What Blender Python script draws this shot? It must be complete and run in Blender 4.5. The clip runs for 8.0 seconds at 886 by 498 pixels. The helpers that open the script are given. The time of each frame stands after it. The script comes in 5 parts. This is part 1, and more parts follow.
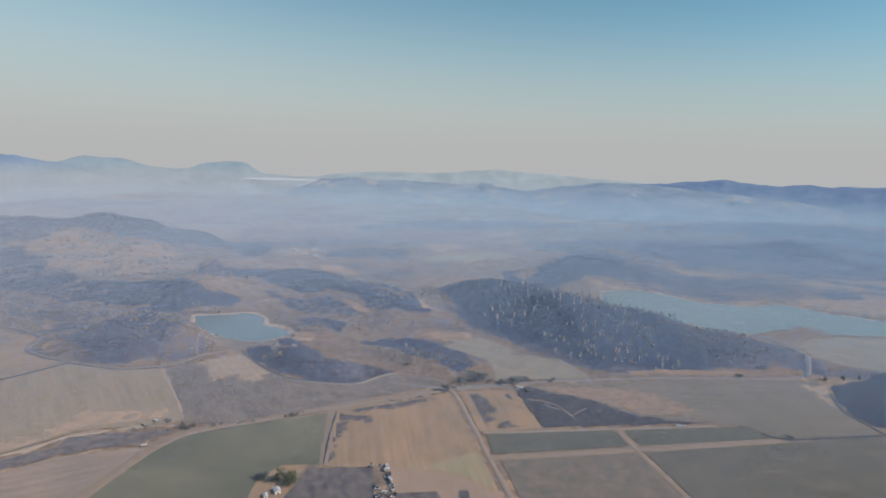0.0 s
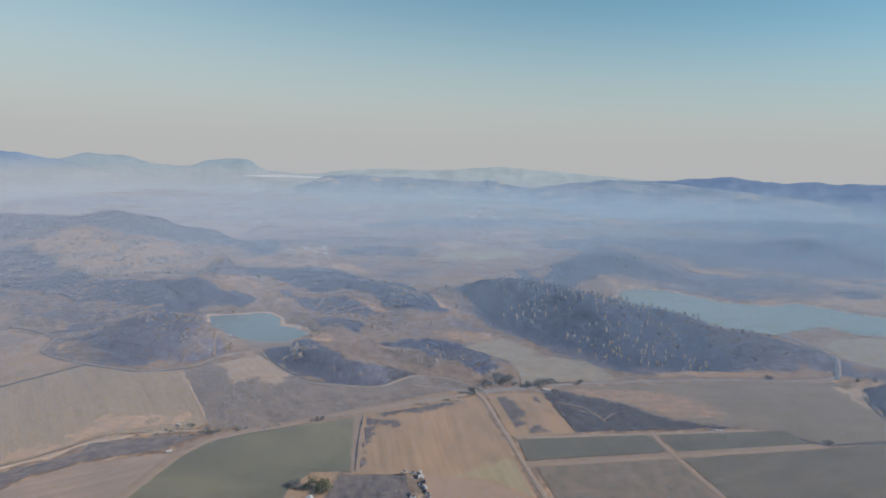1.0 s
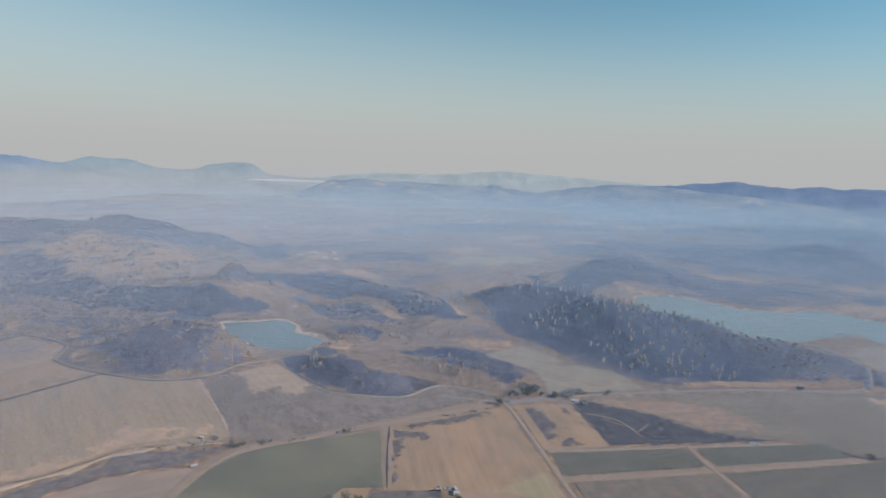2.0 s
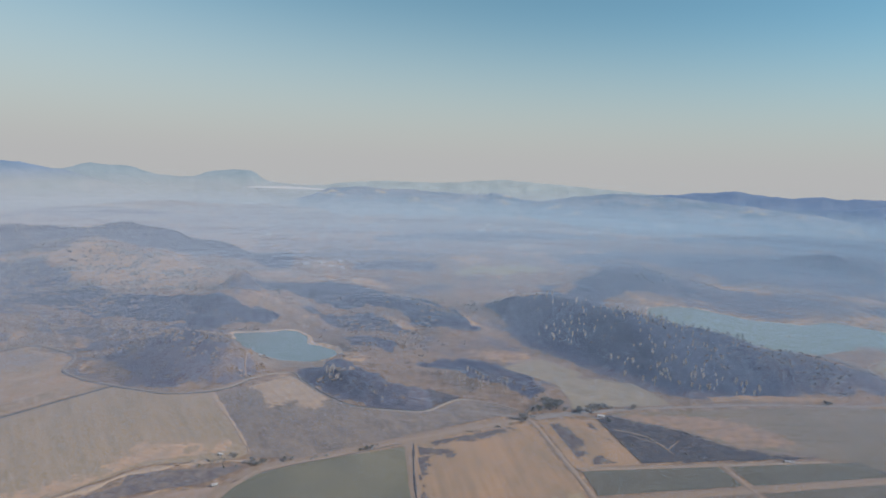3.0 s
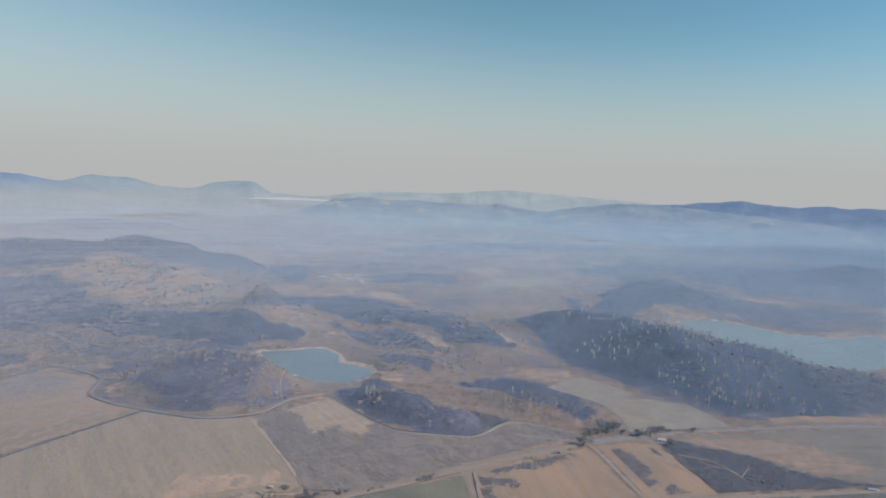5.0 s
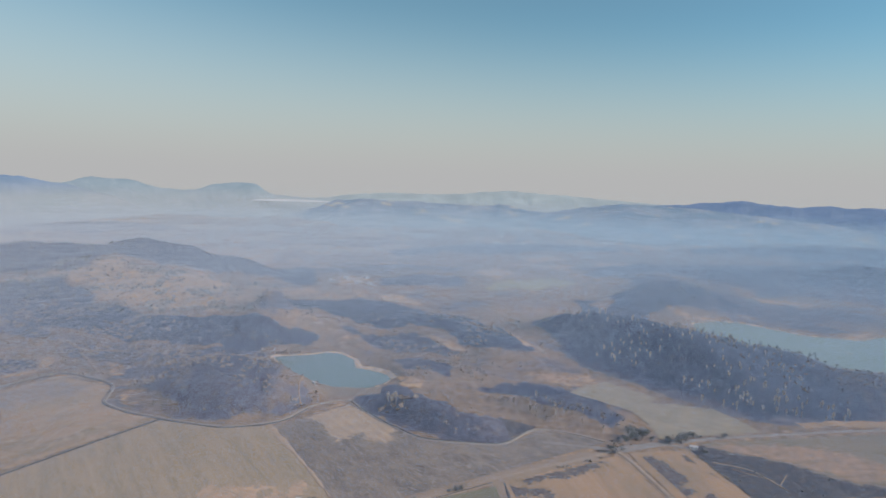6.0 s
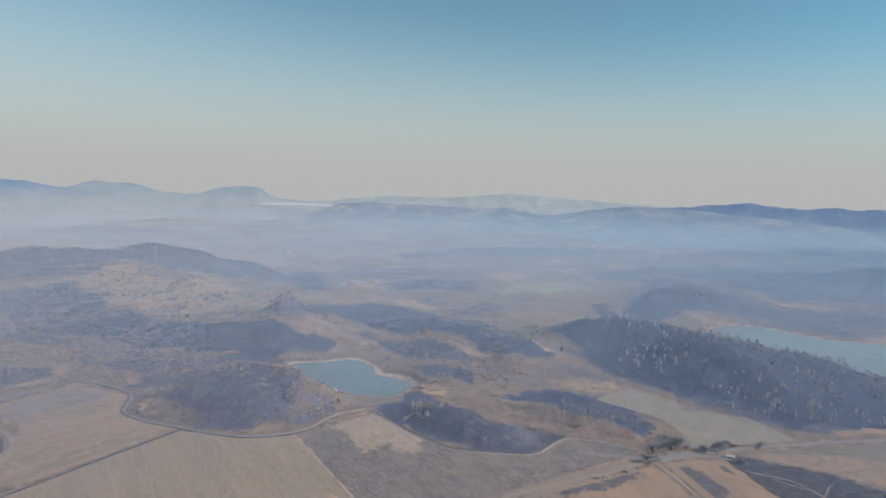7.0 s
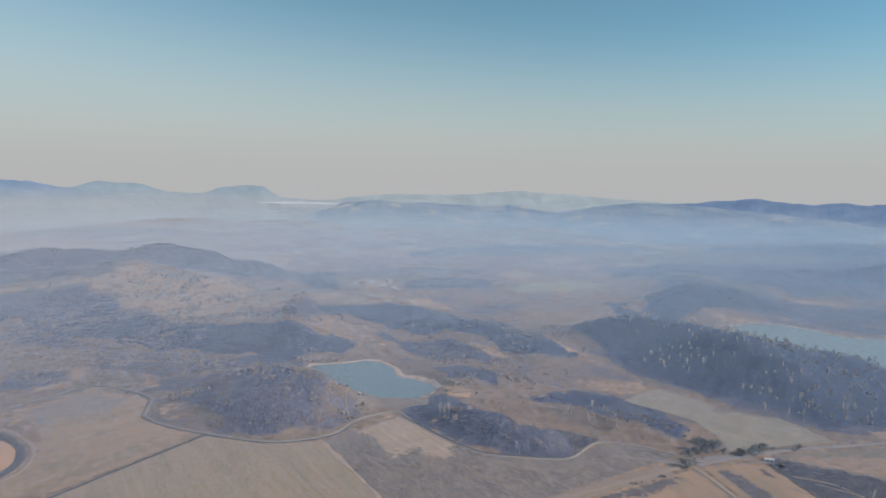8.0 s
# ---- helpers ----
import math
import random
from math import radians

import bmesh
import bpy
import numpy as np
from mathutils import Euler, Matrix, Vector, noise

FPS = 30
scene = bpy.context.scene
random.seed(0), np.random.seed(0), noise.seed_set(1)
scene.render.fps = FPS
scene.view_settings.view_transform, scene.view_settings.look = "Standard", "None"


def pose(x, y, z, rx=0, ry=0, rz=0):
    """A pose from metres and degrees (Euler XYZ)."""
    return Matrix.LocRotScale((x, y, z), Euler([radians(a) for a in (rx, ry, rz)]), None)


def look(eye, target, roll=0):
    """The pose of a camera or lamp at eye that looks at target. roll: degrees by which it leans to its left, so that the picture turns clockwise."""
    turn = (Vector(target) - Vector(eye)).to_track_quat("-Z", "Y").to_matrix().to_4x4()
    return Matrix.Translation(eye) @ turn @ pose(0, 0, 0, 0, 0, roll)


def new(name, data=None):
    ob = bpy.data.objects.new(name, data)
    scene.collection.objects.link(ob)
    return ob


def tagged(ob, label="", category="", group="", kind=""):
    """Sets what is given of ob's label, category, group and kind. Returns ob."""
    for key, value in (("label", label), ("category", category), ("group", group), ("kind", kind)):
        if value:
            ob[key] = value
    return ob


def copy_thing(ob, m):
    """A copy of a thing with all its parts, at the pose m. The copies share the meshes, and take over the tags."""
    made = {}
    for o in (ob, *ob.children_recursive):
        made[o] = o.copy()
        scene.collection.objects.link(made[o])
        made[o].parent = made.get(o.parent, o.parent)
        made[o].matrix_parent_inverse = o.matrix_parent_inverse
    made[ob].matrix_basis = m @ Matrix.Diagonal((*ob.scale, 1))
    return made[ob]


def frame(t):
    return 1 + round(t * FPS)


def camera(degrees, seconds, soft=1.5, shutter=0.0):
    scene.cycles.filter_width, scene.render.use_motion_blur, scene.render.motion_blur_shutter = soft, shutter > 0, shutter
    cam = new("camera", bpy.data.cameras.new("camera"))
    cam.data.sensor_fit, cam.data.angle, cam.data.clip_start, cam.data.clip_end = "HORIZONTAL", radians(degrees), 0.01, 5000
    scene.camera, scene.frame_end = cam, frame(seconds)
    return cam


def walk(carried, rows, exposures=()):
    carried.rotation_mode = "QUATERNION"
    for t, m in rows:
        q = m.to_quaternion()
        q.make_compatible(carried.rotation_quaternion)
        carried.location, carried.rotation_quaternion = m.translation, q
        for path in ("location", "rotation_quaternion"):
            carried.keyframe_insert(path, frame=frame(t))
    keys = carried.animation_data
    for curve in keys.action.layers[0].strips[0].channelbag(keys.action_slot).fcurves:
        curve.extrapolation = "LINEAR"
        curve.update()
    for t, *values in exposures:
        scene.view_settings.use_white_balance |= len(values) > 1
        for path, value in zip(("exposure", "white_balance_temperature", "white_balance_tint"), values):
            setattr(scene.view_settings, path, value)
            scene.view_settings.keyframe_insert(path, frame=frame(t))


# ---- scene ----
cam = camera(74.3, 8.0, soft=1.5)
PATH = [
    (0, (3.253, -1.81, 256.929), (3.593, 0.139, 256.635), 1.6),
    (0.5, (-9.592, 8.327, 256.896), (-9.248, 10.275, 256.596), 1.6),
    (1, (-22.465, 18.428, 256.853), (-22.126, 20.375, 256.549), 1.6),
    (1.5, (-35.37, 28.476, 256.825), (-35.033, 30.425, 256.525), 1.6),
    (3, (-73.823, 58.193, 256.707), (-73.471, 60.145, 256.444), 2.0),
    (3.5, (-86.468, 68.084, 256.701), (-86.113, 70.037, 256.45), 2.0),
    (4, (-99.007, 77.982, 256.699), (-98.65, 79.936, 256.459), 2.0),
    (4.5, (-111.535, 87.834, 256.684), (-111.176, 89.788, 256.452), 1.9),
    (6, (-149.11, 117.336, 256.623), (-148.739, 119.289, 256.398), 1.6),
    (6.5, (-161.482, 126.976, 256.612), (-161.111, 128.929, 256.39), 1.5),
    (7, (-173.691, 136.449, 256.587), (-173.322, 138.403, 256.372), 1.4),
    (7.5, (-185.807, 145.973, 256.558), (-185.443, 147.928, 256.345), 1.2),
    (8, (-197.888, 155.573, 256.51), (-197.524, 157.527, 256.287), 1.0),
]
walk(cam, [(t, look(eye, target, roll)) for t, eye, target, roll in PATH])

# ---- world and sun ----
SUN_EL, SUN_AZ = 34.0, 116.0
world = bpy.data.worlds.new("world")
scene.world = world
world.use_nodes = True
wn = world.node_tree
sky = wn.nodes.new("ShaderNodeTexSky")
sky.sky_type = "NISHITA"
sky.sun_disc = False
sky.sun_elevation, sky.sun_rotation = radians(SUN_EL), radians(SUN_AZ)
sky.altitude, sky.air_density, sky.dust_density, sky.ozone_density = 200, 1.0, 0.3, 3.0
# smoke pales the sky towards the horizon, more so in the west
place, split = wn.nodes.new("ShaderNodeTexCoord"), wn.nodes.new("ShaderNodeSeparateXYZ")
wn.links.new(place.outputs["Generated"], split.inputs[0])
lower, veil, blend = wn.nodes.new("ShaderNodeMath"), wn.nodes.new("ShaderNodeValToRGB"), wn.nodes.new("ShaderNodeMix")
lean = wn.nodes.new("ShaderNodeMath")
lean.operation, lower.operation = "MULTIPLY_ADD", "MULTIPLY"
wn.links.new(split.outputs["X"], lean.inputs[0])
lean.inputs[1].default_value, lean.inputs[2].default_value = 0.28, 1.0
wn.links.new(lean.outputs[0], lower.inputs[0])
wn.links.new(split.outputs["Z"], lower.inputs[1])
veil.color_ramp.interpolation = "EASE"
for e, (p, v) in zip(veil.color_ramp.elements, ((0.0, 1.0), (0.30, 0.0))):
    e.position, e.color = p, (v, v, v, 1)
wn.links.new(lower.outputs[0], veil.inputs[0])
blend.data_type = "RGBA"
wn.links.new(veil.outputs[0], blend.inputs[0])
tint = wn.nodes.new("ShaderNodeMix")
tint.data_type, tint.blend_type = "RGBA", "MULTIPLY"
low = wn.nodes.new("ShaderNodeValToRGB")
for e, (p, v) in zip(low.color_ramp.elements, ((0.3, 1.0), (0.55, 0.15))):
    e.position, e.color = p, (v, v, v, 1)
wn.links.new(split.outputs["Z"], low.inputs[0])
wn.links.new(low.outputs[0], tint.inputs[0])
clear = wn.nodes.new("ShaderNodeValToRGB")
for e, (p, c) in zip(clear.color_ramp.elements, ((0.15, (0.41, 0.478, 0.395)), (0.85, (0.315, 0.435, 0.395)))):
    e.position, e.color = p, (*c, 1)
wn.links.new(split.outputs["X"], clear.inputs[0])
wn.links.new(clear.outputs[0], tint.inputs[7])
wn.links.new(sky.outputs[0], tint.inputs[6])
wn.links.new(tint.outputs[2], blend.inputs[6])
blend.inputs[7].default_value = (1.70, 1.71, 1.72, 1)
wn.links.new(blend.outputs[2], wn.nodes["Background"].inputs[0])
wn.nodes["Background"].inputs[1].default_value = 0.13
sun = new("sun", bpy.data.lights.new("sun", "SUN"))
sun.data.energy, sun.data.angle, sun.data.color = 2.4, radians(4.0), (1.0, 0.90, 0.78)
sun_from = Vector((math.sin(radians(SUN_AZ)) * math.cos(radians(SUN_EL)), math.cos(radians(SUN_AZ)) * math.cos(radians(SUN_EL)), math.sin(radians(SUN_EL))))
sun.matrix_world = look(sun_from * 500, (0, 0, 0))
scene.view_settings.exposure = 1.05


# ---- noise and plane geometry ----
def lattice(ix, iy, seed):
    n = (ix * 374761393 + iy * 668265263 + seed * 1442695041) & 0xFFFFFFFF
    n = ((n ^ (n >> 13)) * 1274126177) & 0xFFFFFFFF
    return ((n ^ (n >> 16)) & 0xFFFF) / 65535.0


def vnoise(x, y, seed=0):
    xf, yf = np.floor(x), np.floor(y)
    ix, iy, fx, fy = xf.astype(np.int64), yf.astype(np.int64), x - xf, y - yf
    fx, fy = fx * fx * (3 - 2 * fx), fy * fy * (3 - 2 * fy)
    a, b = lattice(ix, iy, seed), lattice(ix + 1, iy, seed)
    c, d = lattice(ix, iy + 1, seed), lattice(ix + 1, iy + 1, seed)
    return a + (b - a) * fx + (c - a) * fy + (a - b - c + d) * fx * fy


def fbm(x, y, size, octaves=4, seed=0):
    """Fractal noise, 0 to 1, with its largest features about size metres wide."""
    total, amp, norm = 0.0, 1.0, 0.0
    for i in range(octaves):
        total = total + amp * vnoise(x / size + 17.3 * i, y / size - 9.1 * i, seed + i)
        norm, amp, size = norm + amp, amp * 0.52, size / 2.03
    return total / norm


def smooth(a, b, x):
    k = np.clip((x - a) / (b - a), 0, 1)
    return k * k * (3 - 2 * k)


def outside(x, y, corners):
    """The distance to the outline of a polygon, negative inside it."""
    best, odd = np.full(np.shape(x), 1e9), np.zeros(np.shape(x), bool)
    for (ax, ay), (bx, by) in zip(corners, corners[1:] + corners[:1]):
        dx, dy = bx - ax, by - ay
        k = np.clip(((x - ax) * dx + (y - ay) * dy) / (dx * dx + dy * dy), 0, 1)
        best = np.minimum(best, np.hypot(x - ax - k * dx, y - ay - k * dy))
        if ay != by:
            odd ^= ((ay > y) != (by > y)) & (x < (bx - ax) * (y - ay) / (by - ay) + ax)
    return np.where(odd, -best, best)


# ---- the lie of the land: hills as (x, y, half length, half width, turn, height, burnt share) ----
HILLS = [
    (-562, 1610, 85, 110, 0, 45, 1.1),
    (-860, 1555, 310, 160, 0, 95, 1.0),
    (-695, 1590, 80, 100, 0, 11, 1.0),
    (-425, 1640, 150, 120, -20, 56, 0.9),
    (-580, 1400, 190, 85, 5, 34, 0.1),
    (-480, 1320, 330, 150, -8, 26, 0.2),
    (-252, 1213, 30, 24, 0, 38, 0.4),
    (-330, 1105, 190, 60, -14, 18, 1.1),
    (-240, 1045, 70, 40, -25, 14, 0.9),
    (-560, 1090, 150, 80, 0, 14, 0.9),
    (-262, 838, 95, 78, -15, 35, 1.0),
    (-38, 717, 72, 33, -32, 20, 1.0),
    (-5, 1090, 95, 60, -25, 31, 0.9),
    (95, 985, 90, 50, -48, 21, 1.0),
    (-20, 870, 90, 50, -30, 11, 0.25),
    (112, 718, 80, 28, -42, 8, 0.9),
    (276, 974, 119, 65, -45, 53, 1.6),
    (389, 843, 103, 82, -42, 35, 1.6),
    (330, 792, 102, 58, -51, 43, 1.6),
    (510, 747, 146, 59, -42, 27, 1.3),
    (195, 1028, 103, 58, -34, 10, 0.6),
    (612, 1275, 150, 80, -10, 45, 0.8),
    (1040, 1450, 380, 120, -14, 44, 0.9),
    (1450, 1250, 300, 90, -30, 30, 0.9),
    (1750, 2050, 500, 170, -25, 42, 0.6),
    (560, 2300, 520, 140, 8, 16, 0.8),
    (-20, 1760, 240, 80, 0, 9, 0.6),
    (-1180, 2900, 330, 120, 5, 44, 0.9),
    (760, 560, 110, 60, -35, 9, 0.3),
]
# broken country behind the fields
WILD = [(-1300, 980), (-540, 980), (-420, 910), (-330, 810), (-215, 990), (-70, 990), (-60, 860), (60, 770), (140, 840), (200, 990), (230, 1180), (500, 1200), (700, 1300), (2200, 1250), (2200, 1900), (-1600, 1900)]
POND = [(-228, 964), (-187, 967), (-158, 979), (-136, 973), (-119, 941), (-115, 905), (-97, 896), (-80, 880), (-68, 853), (-86, 837), (-107, 826), (-182, 833), (-212, 897)]
LAKE = [(545, 1128), (600, 1140), (650, 1118), (703, 1020), (780, 985), (855, 995), (902, 922), (960, 862), (1250, 700), (1500, 420), (1330, 380), (1060, 660), (880, 782), (790, 800), (772, 836), (718, 829), (653, 811), (600, 845), (560, 930), (500, 1040)]
POND_Z, LAKE_Z = 0.8, -3.5


# where the tree hill burnt, from its crest down to the road
BURNT = [(172, 1020), (184, 946), (198, 905), (208, 845), (222, 805), (250, 762), (276, 732), (298, 705), (312, 662), (420, 650), (590, 642), (640, 690), (600, 760), (490, 850), (410, 920), (310, 1015), (215, 1075)]
# the level fields on this side of the winding farm road
FARMLAND = [(-700, 780), (-560, 850), (-491, 921), (-451, 904), (-412, 870), (-399, 810), (-370, 783), (-325, 757), (-269, 731), (-236, 728), (-200, 739), (-178, 768), (-150, 784), (-128, 785), (-96, 719), (-59, 672), (-26, 660), (25, 654), (62, 680), (96, 667), (123, 644), (300, 642), (507, 626), (590, 632), (720, 560), (900, 200), (-900, 200)]
# stretches of burnt, half burnt and unburnt ground between them
STRETCHES = []


def stretch(burn, straw, soot, corners):
    """A piece of the land: how far it burnt, how much pale straw and how much soot lies on it."""
    STRETCHES.append((burn, straw, soot, corners))


# straw under the fields
stretch(0.08, 0.4, 0.0, [(-700, 780), (-560, 850), (-491, 921), (-451, 904), (-412, 870), (-399, 810), (-370, 783), (-325, 757), (-269, 731), (-236, 728), (-200, 739), (-178, 768), (-150, 784), (-128, 785), (-96, 719), (-59, 672), (-26, 660), (25, 654), (62, 680), (96, 667), (123, 644), (300, 642), (507, 626), (590, 632), (720, 560), (900, 200), (-900, 200)])
# burnt crown of the big hill
stretch(0.95, 0.0, 0.8, [(-828, 1405), (-777, 1391), (-729, 1393), (-666, 1360), (-623, 1379), (-634, 1462), (-621, 1508), (-582, 1489), (-551, 1501), (-528, 1501), (-509, 1516), (-465, 1536), (-405, 1539), (-343, 1549), (-267, 1563), (-189, 1447), (-200, 1800), (-1300, 1800), (-1300, 1400)])
# grey scrub below the crown
stretch(0.5, 0.3, 0.2, [(-727, 1440), (-675, 1469), (-616, 1370), (-666, 1362)])
# grassy face of the big hill
stretch(0.04, 0.72, 0.0, [(-661, 1346), (-613, 1367), (-621, 1439), (-616, 1491), (-571, 1449), (-520, 1379), (-501, 1483), (-452, 1528), (-412, 1503), (-366, 1428), (-318, 1410), (-327, 1282), (-358, 1220), (-355, 1139), (-413, 1211), (-446, 1191), (-475, 1167), (-508, 1224), (-533, 1230), (-556, 1218), (-592, 1299), (-621, 1314), (-644, 1326)])
# pale top of the grassy face
stretch(0.0, 1.0, 0.0, [(-605, 1362), (-603, 1397), (-608, 1473), (-565, 1420), (-576, 1359)])
# pale foot of the grassy face
stretch(0.0, 1.0, 0.0, [(-508, 1221), (-467, 1169), (-445, 1186), (-412, 1206), (-345, 1129), (-297, 1181), (-341, 1232), (-387, 1221), (-435, 1225), (-465, 1198)])
# pale bare spot
stretch(0.0, 0.9, 0.0, [(-581, 1282), (-565, 1284), (-546, 1227), (-559, 1225)])
# dry valley above the pond
stretch(0.15, 0.3, 0.0, [(-346, 1223), (-302, 1205), (-249, 1059), (-204, 1252), (-136, 1193), (-94, 1051), (-58, 1010), (-76, 986), (-130, 1024), (-146, 995), (-214, 992), (-199, 1008), (-166, 1021), (-162, 1040), (-185, 1041), (-229, 1037), (-273, 1045), (-325, 1087)])
# dry slope round the knoll
stretch(0.1, 0.42, 0.0, [(-389, 1324), (-361, 1407), (-297, 1451), (-248, 1463), (-167, 1385), (-93, 1426), (-18, 1384), (-93, 1351), (-188, 1331), (-247, 1343), (-262, 1207), (-310, 1253)])
# straw strip over the burnt slope
stretch(0.0, 0.7, 0.0, [(-813, 1374), (-771, 1377), (-708, 1366), (-651, 1347), (-634, 1324), (-657, 1335), (-699, 1343), (-756, 1365), (-807, 1360)])
# long burnt slope
stretch(0.97, 0.0, 0.95, [(-805, 1356), (-756, 1363), (-685, 1334), (-655, 1331), (-633, 1308), (-590, 1293), (-557, 1213), (-506, 1200), (-466, 1132), (-427, 1111), (-398, 1132), (-358, 1103), (-303, 1072), (-275, 1044), (-225, 1031), (-192, 1032), (-167, 1033), (-192, 1002), (-225, 1006), (-255, 980), (-286, 979), (-320, 1009), (-351, 1010), (-394, 1034), (-439, 1029), (-471, 1036), (-511, 1047), (-571, 1067), (-639, 1102), (-725, 1234), (-738, 1218), (-1150, 1080), (-1150, 1350)])
# half burnt wood below the slope
stretch(0.62, 0.15, 0.4, [(-732, 1207), (-720, 1225), (-637, 1098), (-569, 1061), (-510, 1042), (-470, 1033), (-437, 1022), (-394, 1031), (-350, 1006), (-319, 1005), (-285, 975), (-240, 982), (-223, 953), (-200, 800), (-218, 787), (-259, 848), (-325, 940), (-331, 827), (-391, 871), (-431, 900), (-464, 964), (-533, 1005), (-618, 1056), (-667, 1074)])
# brown grass behind the road
stretch(0.12, 0.3, 0.0, [(-661, 1062), (-616, 1051), (-565, 1033), (-532, 1020), (-533, 1005), (-595, 1002), (-631, 1001)])
# singed grass by the road
stretch(0.64, 0.0, 0.3, [(-622, 982), (-613, 998), (-567, 986), (-534, 971), (-519, 932), (-556, 917), (-590, 918)])
# straw knot by the road
stretch(0.0, 0.9, 0.0, [(-542, 983), (-527, 987), (-509, 941), (-524, 943)])
# straw streak
stretch(0.0, 0.8, 0.0, [(-560, 925), (-528, 939), (-521, 924), (-553, 911)])
# tan clearing
stretch(0.0, 0.5, 0.0, [(-447, 956), (-424, 946), (-410, 905), (-432, 906)])
# tan clearing at the hill foot
stretch(0.12, 0.45, 0.0, [(-388, 884), (-363, 888), (-329, 847), (-314, 804), (-354, 818), (-404, 873)])
# burnt ground inside the road bend
stretch(0.7, 0.0, 0.3, [(-407, 866), (-358, 838), (-332, 784), (-355, 799), (-383, 797), (-397, 836)])
# burnt hill before the pond
stretch(0.55, 0.15, 0.3, [(-399, 882), (-404, 947), (-366, 957), (-317, 976), (-236, 835), (-202, 793), (-183, 795), (-175, 784), (-197, 755), (-231, 738), (-279, 743), (-321, 765), (-355, 796)])
# brown flank by the pond
stretch(0.6, 0.15, 0.2, [(-238, 812), (-203, 799), (-176, 794), (-180, 772), (-203, 753), (-226, 778)])
# dark heart of the hill
stretch(0.82, 0.0, 0.4, [(-352, 982), (-324, 1011), (-259, 986), (-216, 819), (-208, 782), (-223, 755), (-255, 742), (-284, 750), (-307, 773), (-330, 791), (-303, 797)])
# tan foot of the hill
stretch(0.15, 0.5, 0.0, [(-401, 846), (-370, 833), (-335, 798), (-316, 779), (-348, 790), (-383, 809)])
# tan spit of the pond
stretch(0.0, 1.0, 0.0, [(-71, 860), (-36, 827), (-41, 807), (-65, 827)])
# burnt rise below the dam
stretch(0.92, 0.0, 0.5, [(-125, 800), (-109, 831), (-72, 828), (-38, 795), (-20, 707), (-3, 690), (18, 683), (27, 672), (21, 648), (-25, 658), (-65, 682), (-98, 727), (-121, 768)])
# burnt knoll
stretch(0.75, 0.0, 0.4, [(-282, 1206), (-262, 1209), (-248, 1218), (-239, 1324), (-217, 1219), (-239, 1052)])
# burnt slopes behind the pond
stretch(0.95, 0.0, 0.9, [(-241, 1298), (-187, 1319), (-93, 1349), (-33, 1326), (42, 1238), (113, 1179), (133, 1067), (136, 959), (147, 932), (110, 928), (79, 946), (47, 969), (33, 1003), (-1, 1033), (-38, 1050), (-85, 1061), (-124, 1144), (-172, 1259), (-222, 1221)])
# burnt spur
stretch(0.85, 0.0, 0.5, [(-132, 1076), (-94, 1048), (-38, 1039), (-3, 1016), (29, 973), (40, 955), (20, 932), (-7, 969), (-42, 965), (-59, 993), (-94, 1013)])
# burnt spur above the track
stretch(0.85, 0.0, 0.5, [(-66, 918), (-19, 932), (10, 863), (-1, 836), (-25, 862), (-56, 865)])
# straw streak on the spur
stretch(0.0, 0.9, 0.0, [(-11, 1032), (31, 984), (47, 955), (35, 961), (17, 983)])
# straw streak behind the spur
stretch(0.0, 0.9, 0.0, [(137, 1049), (145, 956), (155, 943), (138, 940), (134, 996)])
# brown flat before the burnt hill
stretch(0.45, 0.05, 0.1, [(52, 944), (118, 921), (195, 909), (193, 851), (97, 835), (43, 843)])
# straw ground by the meadow
stretch(0.15, 0.5, 0.0, [(111, 857), (147, 866), (188, 838), (209, 808), (175, 800), (132, 817)])
# dry ground at the hill tip
stretch(0.3, 0.15, 0.0, [(105, 1198), (174, 1252), (217, 1228), (227, 1176), (177, 956), (205, 911), (167, 934), (145, 966), (142, 1082)])
# pale valley floor
stretch(0.05, 0.6, 0.0, [(-149, 1565), (-93, 1687), (-59, 1531), (-93, 1466), (-132, 1435)])
# pale valley strip
stretch(0.05, 0.6, 0.0, [(-56, 1365), (-17, 1396), (12, 1367), (49, 1294), (14, 1310), (-33, 1337)])
# burnt scrub by the meadow
stretch(0.88, 0.0, 0.6, [(17, 801), (51, 802), (102, 821), (140, 792), (168, 760), (171, 698), (144, 670), (123, 697), (91, 725), (60, 774), (30, 791)])
# hill beyond the lake
stretch(0.85, 0.05, 0.6, [(377, 1311), (483, 1292), (591, 1304), (730, 1453), (674, 1242), (701, 1197), (610, 1180), (544, 1201), (484, 1183), (287, 961)])
# tan patch on the far hill
stretch(0.2, 0.3, 0.0, [(388, 1255), (448, 1303), (448, 1259), (405, 1227)])
# pale shore below the far hill
stretch(0.0, 0.6, 0.0, [(532, 1208), (551, 1191), (575, 1165), (645, 1153), (635, 1137), (537, 1142)])
# brown foot of the tree hill
stretch(0.42, 0.25, 0.2, [(286, 720), (347, 697), (449, 678), (431, 657), (331, 673), (269, 690)])
# pale valley behind the far hill
stretch(0.05, 0.35, 0.0, [(190, 1522), (338, 1749), (498, 1704), (638, 1622), (612, 1500), (513, 1453), (391, 1406), (288, 1347), (231, 1383), (154, 1404)])
# pale valley beyond the lake hill
stretch(0.4, 0.1, 0.1, [(644, 1635), (739, 1526), (821, 1418), (881, 1367), (828, 1336), (707, 1270), (749, 1430), (707, 1497), (635, 1514)])
# pale far paddock
stretch(0.0, 0.8, 0.0, [(232, 1655), (344, 1845), (374, 1753), (278, 1576)])
